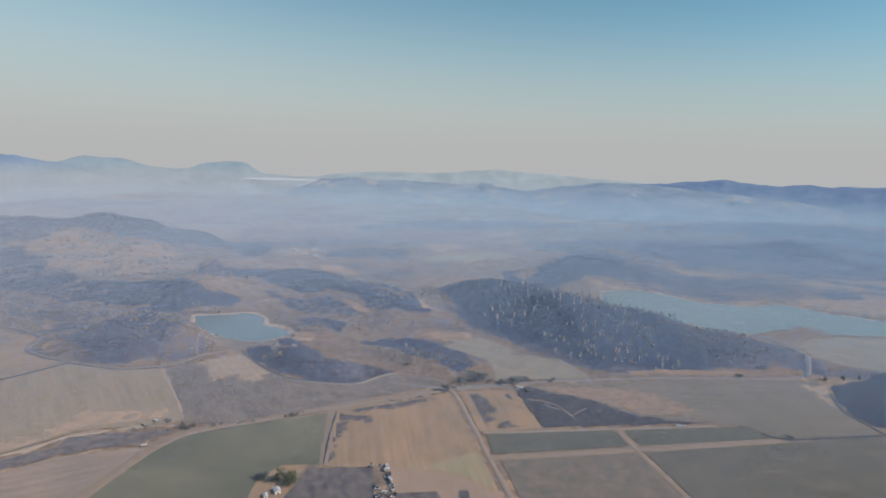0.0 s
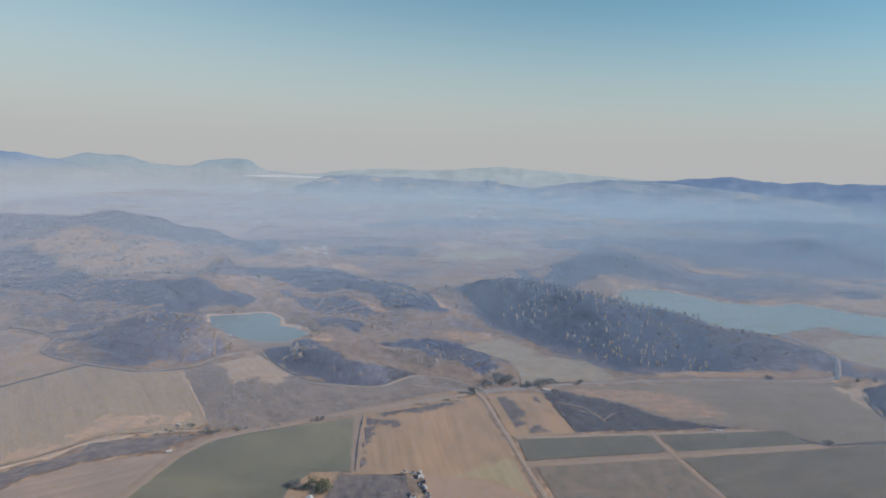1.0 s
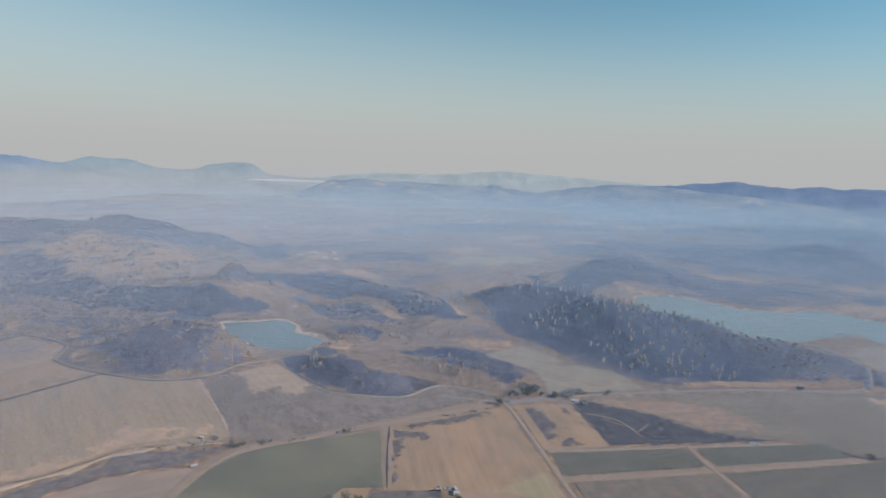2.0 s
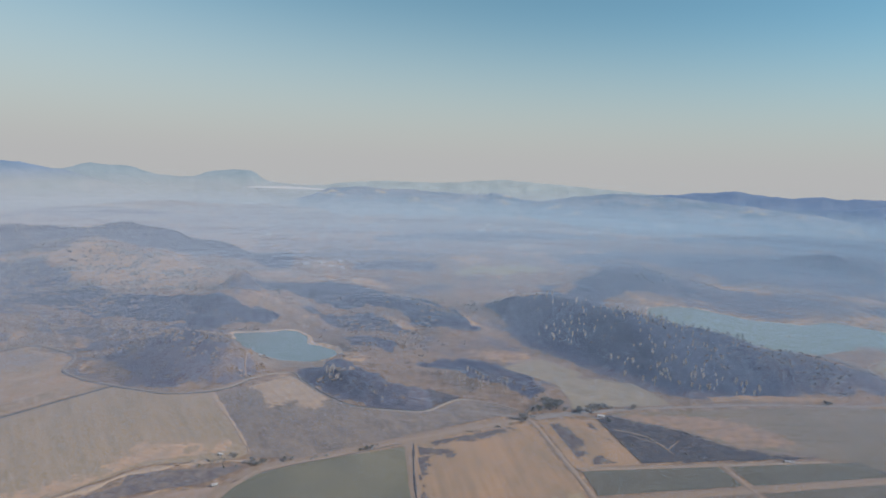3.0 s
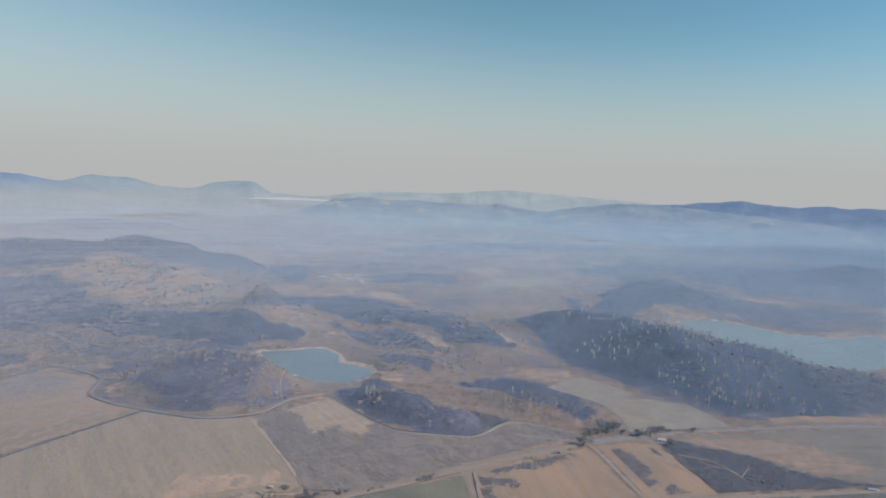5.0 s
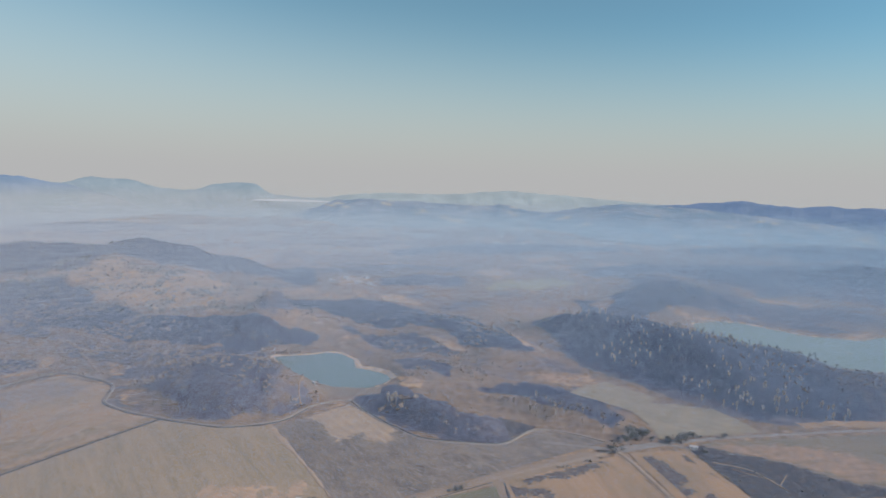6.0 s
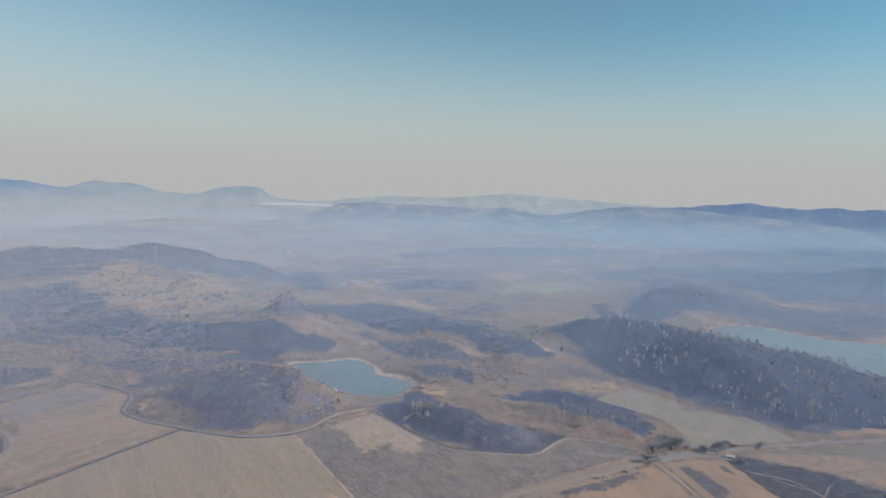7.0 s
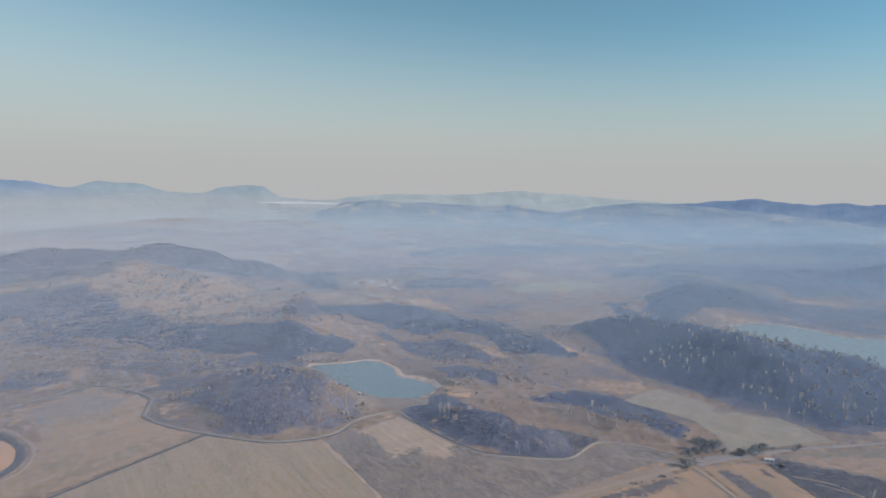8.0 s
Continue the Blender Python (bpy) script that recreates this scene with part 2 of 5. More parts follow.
# pale far paddock
stretch(0.0, 0.8, 0.0, [(22, 2454), (147, 2563), (171, 2355), (53, 2246)])
# pale far paddock
stretch(0.0, 0.8, 0.0, [(-459, 2086), (-360, 2158), (-333, 2084), (-353, 1651)])
# pale far paddock
stretch(0.0, 0.7, 0.0, [(499, 2058), (652, 2135), (657, 2029), (510, 1960)])
# pale far paddock
stretch(0.0, 0.8, 0.0, [(1547, 2785), (1894, 3018), (1863, 2826), (1554, 2646)])
# dark low rise in the valley
stretch(0.8, 0.0, 0.4, [(-37, 1542), (84, 1607), (176, 1522), (149, 1451), (41, 1464), (-27, 1471)])
# dark wooded rise beyond the lake
stretch(0.9, 0.0, 0.5, [(789, 1614), (1163, 1863), (1126, 1469), (1273, 1335), (1247, 1308), (1028, 1352), (834, 1414)])
# singed gap beside the black corner
stretch(0.75, 0.0, 0.3, [(6, 686), (35, 720), (39, 679), (24, 651), (5, 655)])


def hill_parts(x, y):
    x, y = x + 36 * (fbm(x, y, 95, 3, 2) - 0.5), y + 36 * (fbm(x, y, 95, 3, 4) - 0.5)
    for hx, hy, a, b, turn, high, burnt in HILLS:
        c, s = math.cos(radians(turn)), math.sin(radians(turn))
        u, v = (x - hx) * c + (y - hy) * s, -(x - hx) * s + (y - hy) * c
        yield high * np.exp(-((u / a) ** 2 + (v / b) ** 2) ** 1.25), high, burnt


def height(x, y):
    x, y = np.asarray(x, float), np.asarray(y, float)
    z = sum(h for h, _, _ in hill_parts(x, y))
    rough = np.clip(z / 14, 0, 1)
    z = z * (0.84 + 0.32 * fbm(x, y, 75, 4, 5)) + rough * (5.0 * (fbm(x, y, 48, 4, 9) - 0.5) + 3.0 * (fbm(x, y, 22, 3, 10) - 0.5))
    z = z + smooth(0, -90, outside(x, y, WILD)) * 60 * np.maximum(fbm(x, y, 210, 4, 15) - 0.44, 0)
    z = z * smooth(0, 42, outside(x, y, FARMLAND))
    far = smooth(1450, 2300, np.hypot(x + 100, y + 100))
    z = z + far * 26 * np.maximum(fbm(x, y, 620, 4, 21) - 0.50, 0) * 2
    for edge, level, flat in ((outside(x, y, POND), POND_Z, 16), (outside(x, y, LAKE), LAKE_Z, 30)):
        ragged = edge + 13 * (fbm(x, y, 34, 3, 31) - 0.5)
        z = z + (level + 0.9 - z) * smooth(flat, 0, ragged)
        z = z - 3.2 * smooth(3, -6, ragged)
    return z


# ---- materials ----
def material(name, rough=0.9, spec=0.2):
    m = bpy.data.materials.new(name)
    m.use_nodes = True
    b = m.node_tree.nodes["Principled BSDF"]
    b.inputs["Roughness"].default_value = rough
    b.inputs["Specular IOR Level"].default_value = spec
    return m, m.node_tree, b


def link(nt, a, b):
    nt.links.new(a, b)


def noise_node(nt, size, detail=4, rough=0.6, stretch=None, turn=0.0, coord="Object"):
    """Noise with features about size metres wide."""
    tc, mp, n = nt.nodes.new("ShaderNodeTexCoord"), nt.nodes.new("ShaderNodeMapping"), nt.nodes.new("ShaderNodeTexNoise")
    link(nt, tc.outputs[coord], mp.inputs["Vector"])
    sx, sy, sz = stretch or (1, 1, 1)
    mp.vector_type = "TEXTURE"
    mp.inputs["Scale"].default_value = (size * sx, size * sy, size * sz)
    mp.inputs["Rotation"].default_value = (0, 0, radians(turn))
    link(nt, mp.outputs[0], n.inputs["Vector"])
    n.inputs["Scale"].default_value = 1.0
    n.inputs["Detail"].default_value, n.inputs["Roughness"].default_value = detail, rough
    return n.outputs["Fac"]


def ramp(nt, fac, *stops):
    r = nt.nodes.new("ShaderNodeValToRGB")
    while len(r.color_ramp.elements) < len(stops):
        r.color_ramp.elements.new(0.5)
    for e, (p, c) in zip(r.color_ramp.elements, stops):
        e.position, e.color = p, (*c, 1) if len(c) == 3 else c
    link(nt, fac, r.inputs[0])
    return r.outputs[0]


def mix(nt, fac, a, b, mode="MIX"):
    m = nt.nodes.new("ShaderNodeMix")
    m.data_type, m.blend_type = "RGBA", mode
    for socket, v in ((m.inputs[0], fac), (m.inputs[6], a), (m.inputs[7], b)):
        if isinstance(v, (int, float)):
            socket.default_value = v
        elif isinstance(v, tuple):
            socket.default_value = (*v, 1)
        else:
            link(nt, v, socket)
    return m.outputs[2]


def calc(nt, op, a, b=0.0, clamp=False):
    m = nt.nodes.new("ShaderNodeMath")
    m.operation, m.use_clamp = op, clamp
    for socket, v in zip(m.inputs, (a, b)):
        if isinstance(v, (int, float)):
            socket.default_value = v
        else:
            link(nt, v, socket)
    return m.outputs[0]


def relief(nt, bsdf, fac, metres, strength=0.6):
    b = nt.nodes.new("ShaderNodeBump")
    b.inputs["Strength"].default_value, b.inputs["Distance"].default_value = strength, metres
    link(nt, fac, b.inputs["Height"])
    link(nt, b.outputs[0], bsdf.inputs["Normal"])


# burnt ground; the blue of the haze is put into these three colours
ASH_HAZED, ASH_DARK_HAZED, CHAR_HAZED = (0.101, 0.095, 0.113), (0.060, 0.065, 0.092), (0.033, 0.045, 0.076)
DRY, STRAW, OLIVE = (0.192, 0.129, 0.086), (0.290, 0.194, 0.119), (0.148, 0.115, 0.088)


def ground_material():
    m, nt, b = material("dry_grassland", 0.95, 0.1)
    cover = nt.nodes.new("ShaderNodeAttribute")
    cover.attribute_name = "cover"
    sep = nt.nodes.new("ShaderNodeSeparateColor")
    link(nt, cover.outputs["Color"], sep.inputs[0])
    fine, mid, wide = noise_node(nt, 7, 5, 0.7), noise_node(nt, 40, 4, 0.6), noise_node(nt, 260, 4, 0.55)
    base = mix(nt, ramp(nt, wide, (0.38, (0, 0, 0)), (0.62, (1, 1, 1))), DRY, OLIVE)
    base = mix(nt, ramp(nt, mid, (0.35, (0, 0, 0)), (0.7, (0.7, 0.7, 0.7))), base, (0.186, 0.132, 0.095))
    grain = noise_node(nt, 15, 5, 0.7)
    speck = calc(nt, "ADD", calc(nt, "MULTIPLY", calc(nt, "SUBTRACT", grain, 0.5), 1.0), calc(nt, "MULTIPLY", calc(nt, "SUBTRACT", fine, 0.5), 0.7))
    straw = calc(nt, "ADD", sep.outputs["Green"], speck)
    base = mix(nt, ramp(nt, straw, (0.35, (0, 0, 0)), (0.65, (1, 1, 1))), base, STRAW)
    burn = calc(nt, "ADD", calc(nt, "ADD", sep.outputs["Red"], calc(nt, "MULTIPLY", speck, 0.8)), calc(nt, "MULTIPLY", calc(nt, "SUBTRACT", mid, 0.5), 0.5))
    burnt = mix(nt, ramp(nt, mid, (0.3, (0, 0, 0)), (0.7, (1, 1, 1))), ASH_DARK_HAZED, ASH_HAZED)
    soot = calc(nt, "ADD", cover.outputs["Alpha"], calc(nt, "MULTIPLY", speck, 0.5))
    burnt = mix(nt, ramp(nt, soot, (0.3, (0, 0, 0)), (0.7, (1, 1, 1))), burnt, CHAR_HAZED)
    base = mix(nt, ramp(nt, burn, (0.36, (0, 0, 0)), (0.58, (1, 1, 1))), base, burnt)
    flecks = calc(nt, "MULTIPLY", ramp(nt, noise_node(nt, 9, 4, 0.75), (0.54, (0, 0, 0)), (0.66, (0.5, 0.5, 0.5))), calc(nt, "SUBTRACT", 1.0, calc(nt, "MULTIPLY", cover.outputs["Alpha"], 0.8)))
    base = mix(nt, flecks, base, (0.245, 0.190, 0.148))
    bank = calc(nt, "ADD", sep.outputs["Blue"], calc(nt, "MULTIPLY", speck, 0.6))
    base = mix(nt, ramp(nt, bank, (0.4, (0, 0, 0)), (0.6, (1, 1, 1))), base, (0.36, 0.27, 0.195))
    base = mix(nt, 1.0, base, ramp(nt, fine, (0.33, (0.72, 0.72, 0.73)), (0.67, (1.28, 1.26, 1.24))), "MULTIPLY")
    base = mix(nt, 1.0, base, ramp(nt, grain, (0.33, (0.76, 0.77, 0.79)), (0.67, (1.25, 1.23, 1.20))), "MULTIPLY")
    link(nt, base, b.inputs["Base Color"])
    relief(nt, b, fine, 1.6, 0.7)
    return m


def field_tone(nt, colour, other, row=0.0, turn=0.0, stretch=(1, 1, 1), patch=45, strength=0.5, spots=None):
    """The colour of a cropped field: two tones in patches, sown or mown rows row metres apart, grain."""
    wide, fine = noise_node(nt, patch, 4, 0.6, stretch, turn), noise_node(nt, 4.5, 5, 0.75)
    base = mix(nt, ramp(nt, wide, (0.36, (0, 0, 0)), (0.64, (1, 1, 1))), colour, other)
    base = mix(nt, strength, base, mix(nt, fine, (0.62, 0.62, 0.62), (1.35, 1.35, 1.35)), "MULTIPLY")
    if row:
        streak = noise_node(nt, row, 3, 0.6, (1, 30, 1), turn)
        base = mix(nt, 0.35, base, mix(nt, ramp(nt, streak, (0.35, (0, 0, 0)), (0.65, (1, 1, 1))), (0.72, 0.73, 0.75), (1.22, 1.2, 1.16)), "MULTIPLY")
    if spots:
        s = noise_node(nt, spots[0], 5, 0.65, spots[2] if len(spots) > 2 else None, turn)
        base = mix(nt, ramp(nt, s, (0.5, (0, 0, 0)), (0.62, (1, 1, 1))), base, spots[1])
    return base


def field_material(name, spec, under=None, fray=14.0):
    """A field, or with under a patch on that other kind of field, whose edge frays out."""
    m, nt, b = material(name, 0.95, 0.1)
    tone = field_tone(nt, **spec)
    if under:
        edge = nt.nodes.new("ShaderNodeAttribute")
        edge.attribute_name = "inset"
        ragged = calc(nt, "ADD", noise_node(nt, 14, 5, 0.68), calc(nt, "MULTIPLY", noise_node(nt, 4, 3, 0.6), 0.35))
        inside = calc(nt, "ADD", calc(nt, "DIVIDE", edge.outputs["Fac"], fray), calc(nt, "MULTIPLY", calc(nt, "SUBTRACT", ragged, 0.675), 4.2))
        tone = mix(nt, ramp(nt, inside, (0.0, (0, 0, 0)), (0.12, (1, 1, 1))), field_tone(nt, **under), tone)
    link(nt, tone, b.inputs["Base Color"])
    relief(nt, b, noise_node(nt, 4.5, 5, 0.75), 0.5, 0.5)
    return m


def plain_material(name, colour, rough=0.8, vary=0.25, size=3.0, metal=0.0):
    m, nt, b = material(name, rough, 0.3)
    n = noise_node(nt, size, 4, 0.65)
    link(nt, mix(nt, 1.0, colour, mix(nt, n, (1 - vary,) * 3, (1 + vary,) * 3), "MULTIPLY"), b.inputs["Base Color"])
    b.inputs["Metallic"].default_value = metal
    return m


def foliage_material(name, a, b_col):
    m, nt, b = material(name, 0.9, 0.1)
    info = nt.nodes.new("ShaderNodeObjectInfo")
    geo = nt.nodes.new("ShaderNodeNewGeometry")
    k = calc(nt, "ADD", calc(nt, "MULTIPLY", info.outputs["Random"], 0.5), calc(nt, "MULTIPLY", geo.outputs["Random Per Island"], 0.5))
    link(nt, mix(nt, k, a, b_col), b.inputs["Base Color"])
    return m


def water_material(name, colour, rough):
    m, nt, b = material(name, rough, 0.5)
    n = noise_node(nt, 60, 3, 0.5, (1, 2.5, 1))
    link(nt, mix(nt, n, colour, tuple(c * 1.25 for c in colour)), b.inputs["Base Color"])
    b.inputs["IOR"].default_value = 1.33
    relief(nt, b, noise_node(nt, 1.3, 3, 0.6), 0.05, 0.3)
    return m


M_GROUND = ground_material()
GREEN = dict(colour=(0.108, 0.104, 0.076), other=(0.150, 0.136, 0.092), turn=78, stretch=(1, 1.6, 1), patch=60, strength=0.6)
STUBBLE = dict(colour=(0.300, 0.194, 0.120), other=(0.225, 0.160, 0.106), row=5, stretch=(1, 1.8, 1), patch=42)
TANSOIL = dict(colour=(0.262, 0.192, 0.145), other=(0.222, 0.170, 0.132), row=6, turn=-70, patch=45, strength=0.7)
SOIL = dict(colour=(0.302, 0.202, 0.140), other=(0.25, 0.178, 0.128), patch=50)
PARCEL = dict(colour=(0.080, 0.072, 0.075), other=(0.150, 0.124, 0.110), row=4, turn=90, stretch=(2, 1, 1), patch=8, strength=1.0)
DARKGREEN = dict(colour=(0.098, 0.094, 0.074), other=(0.118, 0.108, 0.086), row=4, turn=90, patch=26, strength=0.8)
FALLOW = dict(colour=(0.180, 0.136, 0.105), other=(0.125, 0.110, 0.086), patch=13, strength=1.0)
GREYGREEN = dict(colour=(0.100, 0.092, 0.073), other=(0.132, 0.113, 0.088), stretch=(2, 1, 1), patch=20, strength=0.9)
PASTURE = dict(colour=(0.178, 0.146, 0.110), other=(0.148, 0.126, 0.094), row=6, turn=80, stretch=(2.5, 1, 1), patch=60)
MEADOW = dict(colour=(0.250, 0.206, 0.150), other=(0.205, 0.174, 0.130), row=5, turn=40, patch=20, strength=0.9)
BEIGE = dict(colour=(0.270, 0.202, 0.136), other=(0.222, 0.175, 0.122), row=3.5, turn=27, stretch=(0.5, 3, 1), patch=34, strength=1.0, spots=(3.5, (0.284, 0.214, 0.146), (0.6, 3.0, 1)))
TANHAY = dict(colour=(0.305, 0.200, 0.126), other=(0.212, 0.160, 0.108), row=4, turn=-42, stretch=(0.7, 2.0, 1), patch=34, strength=1.0, spots=(10, (0.290, 0.212, 0.146)))
SCORCHED = dict(colour=(0.166, 0.134, 0.112), other=(0.112, 0.097, 0.088), row=2.2, turn=32, stretch=(0.8, 1.5, 1), patch=26, strength=1.0, spots=(1.3, (0.250, 0.196, 0.150), (0.8, 5.0, 1)))
STRAWY = dict(colour=(0.335, 0.243, 0.17), other=(0.27, 0.205, 0.15), row=5, turn=25, patch=16, strength=0.8)
BLACK = dict(colour=(0.042, 0.044, 0.056), other=(0.066, 0.063, 0.070), patch=16, strength=0.9, spots=(6, (0.095, 0.083, 0.078)))
REGROWTH = dict(colour=(0.188, 0.148, 0.118), other=(0.142, 0.118, 0.100), patch=12, strength=0.9)
MARGIN = dict(colour=(0.385, 0.252, 0.165), other=(0.29, 0.21, 0.148), row=5, turn=60, patch=20)
SINGED = dict(colour=(0.185, 0.152, 0.130), other=(0.25, 0.185, 0.14), patch=20, strength=0.9)
TINGE = dict(colour=(0.25, 0.205, 0.12), other=(0.29, 0.22, 0.145), row=5, patch=30)
SINGE = dict(colour=(0.078, 0.070, 0.074), other=(0.125, 0.104, 0.094), patch=9, strength=0.9)
CREEK = dict(colour=(0.10, 0.088, 0.09), other=(0.17, 0.135, 0.115), patch=9, strength=0.9)
MUD = dict(colour=(0.44, 0.245, 0.135), other=(0.36, 0.22, 0.135), patch=20)
M_TANSOIL = field_material("grey_tan_soil", TANSOIL)
M_GREEN, M_STUBBLE, M_PINK = field_material("young_green_crop", GREEN), field_material("tan_stubble", STUBBLE), field_material("bare_tan_soil", SOIL)
M_DARKGREEN, M_BROWN, M_GREYGREEN = field_material("dark_green_crop", DARKGREEN), field_material("brown_fallow", FALLOW), field_material("grey_green_crop", GREYGREEN)
M_PALEGREEN, M_MEADOW, M_BEIGE = field_material("pale_pasture", PASTURE), field_material("pale_meadow", MEADOW), field_material("beige_hayfield", BEIGE)
M_BEIGE2, M_SCORCHED, M_STRAW = field_material("tan_hayfield", TANHAY), field_material("scorched_stubble", SCORCHED), field_material("unburnt_straw", STRAWY)
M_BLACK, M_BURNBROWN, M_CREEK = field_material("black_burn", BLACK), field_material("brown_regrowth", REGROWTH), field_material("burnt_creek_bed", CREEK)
M_ORANGE, M_BURNT_PARCEL = field_material("orange_dry_mud", MUD), field_material("burnt_parcel", PARCEL)
M_BLACK_ON_STUBBLE, M_TINGE = field_material("burn_on_stubble", SINGE, STUBBLE, 11), field_material("greening_stubble", TINGE, STUBBLE)
M_BLACK_ON_REGROWTH, M_STRAW_ON_PASTURE = field_material("burn_on_regrowth", BLACK, REGROWTH, 12), field_material("straw_on_pasture", STRAWY, PASTURE)
M_MARGIN, M_SCORCHED_HAY = field_material("warm_straw_on_hay", MARGIN, BEIGE, 26), field_material("scorched_hay", SINGED, TANHAY, 16)
M_SINGED_PASTURE = field_material("singed_pasture", dict(colour=(0.295, 0.195, 0.130), other=(0.185, 0.138, 0.104), patch=10, strength=1.0), PASTURE, 12)
M_STRAW_ON_SCORCHED = field_material("straw_on_scorched", STRAWY, SCORCHED, 12)
M_FAR_PASTURE = field_material("far_pale_pasture", dict(colour=(0.270, 0.232, 0.130), other=(0.215, 0.190, 0.125), patch=50))
M_ROAD = plain_material("pale_dirt_road", (0.222, 0.166, 0.122), 0.9, 0.22, 9)
# char, with a navy haze tint put into the colour
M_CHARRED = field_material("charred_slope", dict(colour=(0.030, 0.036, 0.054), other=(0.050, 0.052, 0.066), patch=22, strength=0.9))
M_CONCRETE = plain_material("weathered_blue_grey_concrete", (0.090, 0.097, 0.110), 0.85, 0.2, 9)
M_LANE = plain_material("pale_gravel_lane", (0.205, 0.176, 0.148), 0.9, 0.25, 6)
M_VERGE = plain_material("tan_verge", (0.212, 0.154, 0.110), 0.95, 0.3, 8)
M_ASPHALT = plain_material("worn_grey_asphalt", (0.178, 0.155, 0.138), 0.85, 0.15, 10)
# charred earth; the shadow along the farm road is also in this tone
M_DITCH = plain_material("charred_shaded_ditch", (0.068, 0.063, 0.064), 0.95, 0.35, 5)
M_WATER = water_material("pond_water", (0.112, 0.148, 0.142), 0.16)
M_LAKE = water_material("lake_water", (0.150, 0.176, 0.146), 0.24)


# ---- building blocks ----
def mesh_object(name, verts, faces, mat, parent=None, label="", smooth_shade=False):
    me = bpy.data.meshes.new(name)
    me.from_pydata(verts, [], faces)
    me.materials.append(mat)
    if smooth_shade:
        me.polygons.foreach_set("use_smooth", [True] * len(me.polygons))
    ob = new(name, me)
    if parent:
        ob.parent = parent
    return tagged(ob, label)


def part(name, bm, mat, parent=None, label=""):
    me = bpy.data.meshes.new(name)
    bm.to_mesh(me)
    bm.free()
    me.materials.append(mat)
    ob = new(name, me)
    if parent:
        ob.parent = parent
    return tagged(ob, label)


def grid_faces(rows, cols, closed=False):
    i, j = np.meshgrid(np.arange(rows - 1), np.arange(cols if closed else cols - 1), indexing="ij")
    a, b = i * cols + j, i * cols + (j + 1) % cols
    return np.stack([a, b, b + cols, a + cols], -1).reshape(-1, 4)


def grid_object(name, xyz, mat, closed=False, label=""):
    """A sheet from an array of rows x columns x 3."""
    rows, cols = xyz.shape[:2]
    f = grid_faces(rows, cols, closed)
    me = bpy.data.meshes.new(name)
    me.vertices.add(rows * cols)
    me.vertices.foreach_set("co", xyz.reshape(-1).astype(np.float32))
    me.loops.add(f.size)
    me.loops.foreach_set("vertex_index", f.reshape(-1).astype(np.int32))
    me.polygons.add(len(f))
    me.polygons.foreach_set("loop_start", np.arange(0, f.size, 4, dtype=np.int32))
    me.polygons.foreach_set("use_smooth", np.ones(len(f), bool))
    me.update(calc_edges=True)
    me.validate()
    me.materials.append(mat)
    return tagged(new(name, me), label)


def field(name, corners, mat, label, lift=0.35, cell=9.0, ragged=0.0, seed=0):
    """A field lying on the ground. ragged: by how many metres its outline wanders."""
    pts = []
    for (ax, ay), (bx, by) in zip(corners, corners[1:] + corners[:1]):
        n = max(1, int(math.hypot(bx - ax, by - ay) / (3 if ragged else 400)))
        pts += [(ax + (bx - ax) * k / n, ay + (by - ay) * k / n) for k in range(n)]
    if ragged:
        pts = [(x + ragged * 2 * (float(fbm(np.array(x), np.array(y), 17, 4, 40 + seed)) - 0.5), y + ragged * 2 * (float(fbm(np.array(x), np.array(y), 17, 4, 70 + seed)) - 0.5)) for x, y in pts]
    bm = bmesh.new()
    f = bm.faces.new([bm.verts.new((x, y, 0)) for x, y in pts])
    bmesh.ops.triangulate(bm, faces=[f])
    xs, ys = [p[0] for p in pts], [p[1] for p in pts]
    for lo, hi, axis in ((min(xs), max(xs), 0), (min(ys), max(ys), 1)):
        for k in range(1, int((hi - lo) / cell)):
            co, no = [0, 0, 0], [0, 0, 0]
            co[axis], no[axis] = lo + k * cell, 1
            bmesh.ops.bisect_plane(bm, geom=bm.verts[:] + bm.edges[:] + bm.faces[:], plane_co=co, plane_no=no)
    zs = height([v.co.x for v in bm.verts], [v.co.y for v in bm.verts])
    for v, z in zip(bm.verts, zs):
        v.co.z = z + lift
    bmesh.ops.recalc_face_normals(bm, faces=bm.faces)
    if sum(f.normal.z for f in bm.faces) < 0:
        bmesh.ops.reverse_faces(bm, faces=bm.faces)
    for f in bm.faces:
        f.smooth = True
    return tagged(part(name, bm, mat), label, "field", kind="structure")


def patch(name, corners, host, mat, label, lift=0.7, reach=12.0, cell=3.0):
    """A patch with a fraying edge on a host field: each corner knows how far inside the outline it lies."""
    xs, ys = [p[0] for p in corners], [p[1] for p in corners]
    gx, gy = np.arange(min(xs) - reach, max(xs) + reach, cell), np.arange(min(ys) - reach, max(ys) + reach, cell)
    x, y = np.meshgrid(gx, gy)
    inset = -outside(x, y, corners)
    keep = (inset > -reach) & (outside(x, y, host) < -0.5)
    number = np.where(keep, np.cumsum(keep.reshape(-1)).reshape(keep.shape) - 1, -1)
    quads = np.stack([number[:-1, :-1], number[:-1, 1:], number[1:, 1:], number[1:, :-1]], -1).reshape(-1, 4)
    verts = np.stack([x[keep], y[keep], height(x[keep], y[keep]) + lift], -1)
    ob = mesh_object(name, verts.tolist(), quads[(quads >= 0).all(1)].tolist(), mat, smooth_shade=True)
    at = ob.data.attributes.new("inset", "FLOAT", "POINT")
    at.data.foreach_set("value", inset[keep].astype(np.float32))
    return tagged(ob, label, "field", kind="structure")


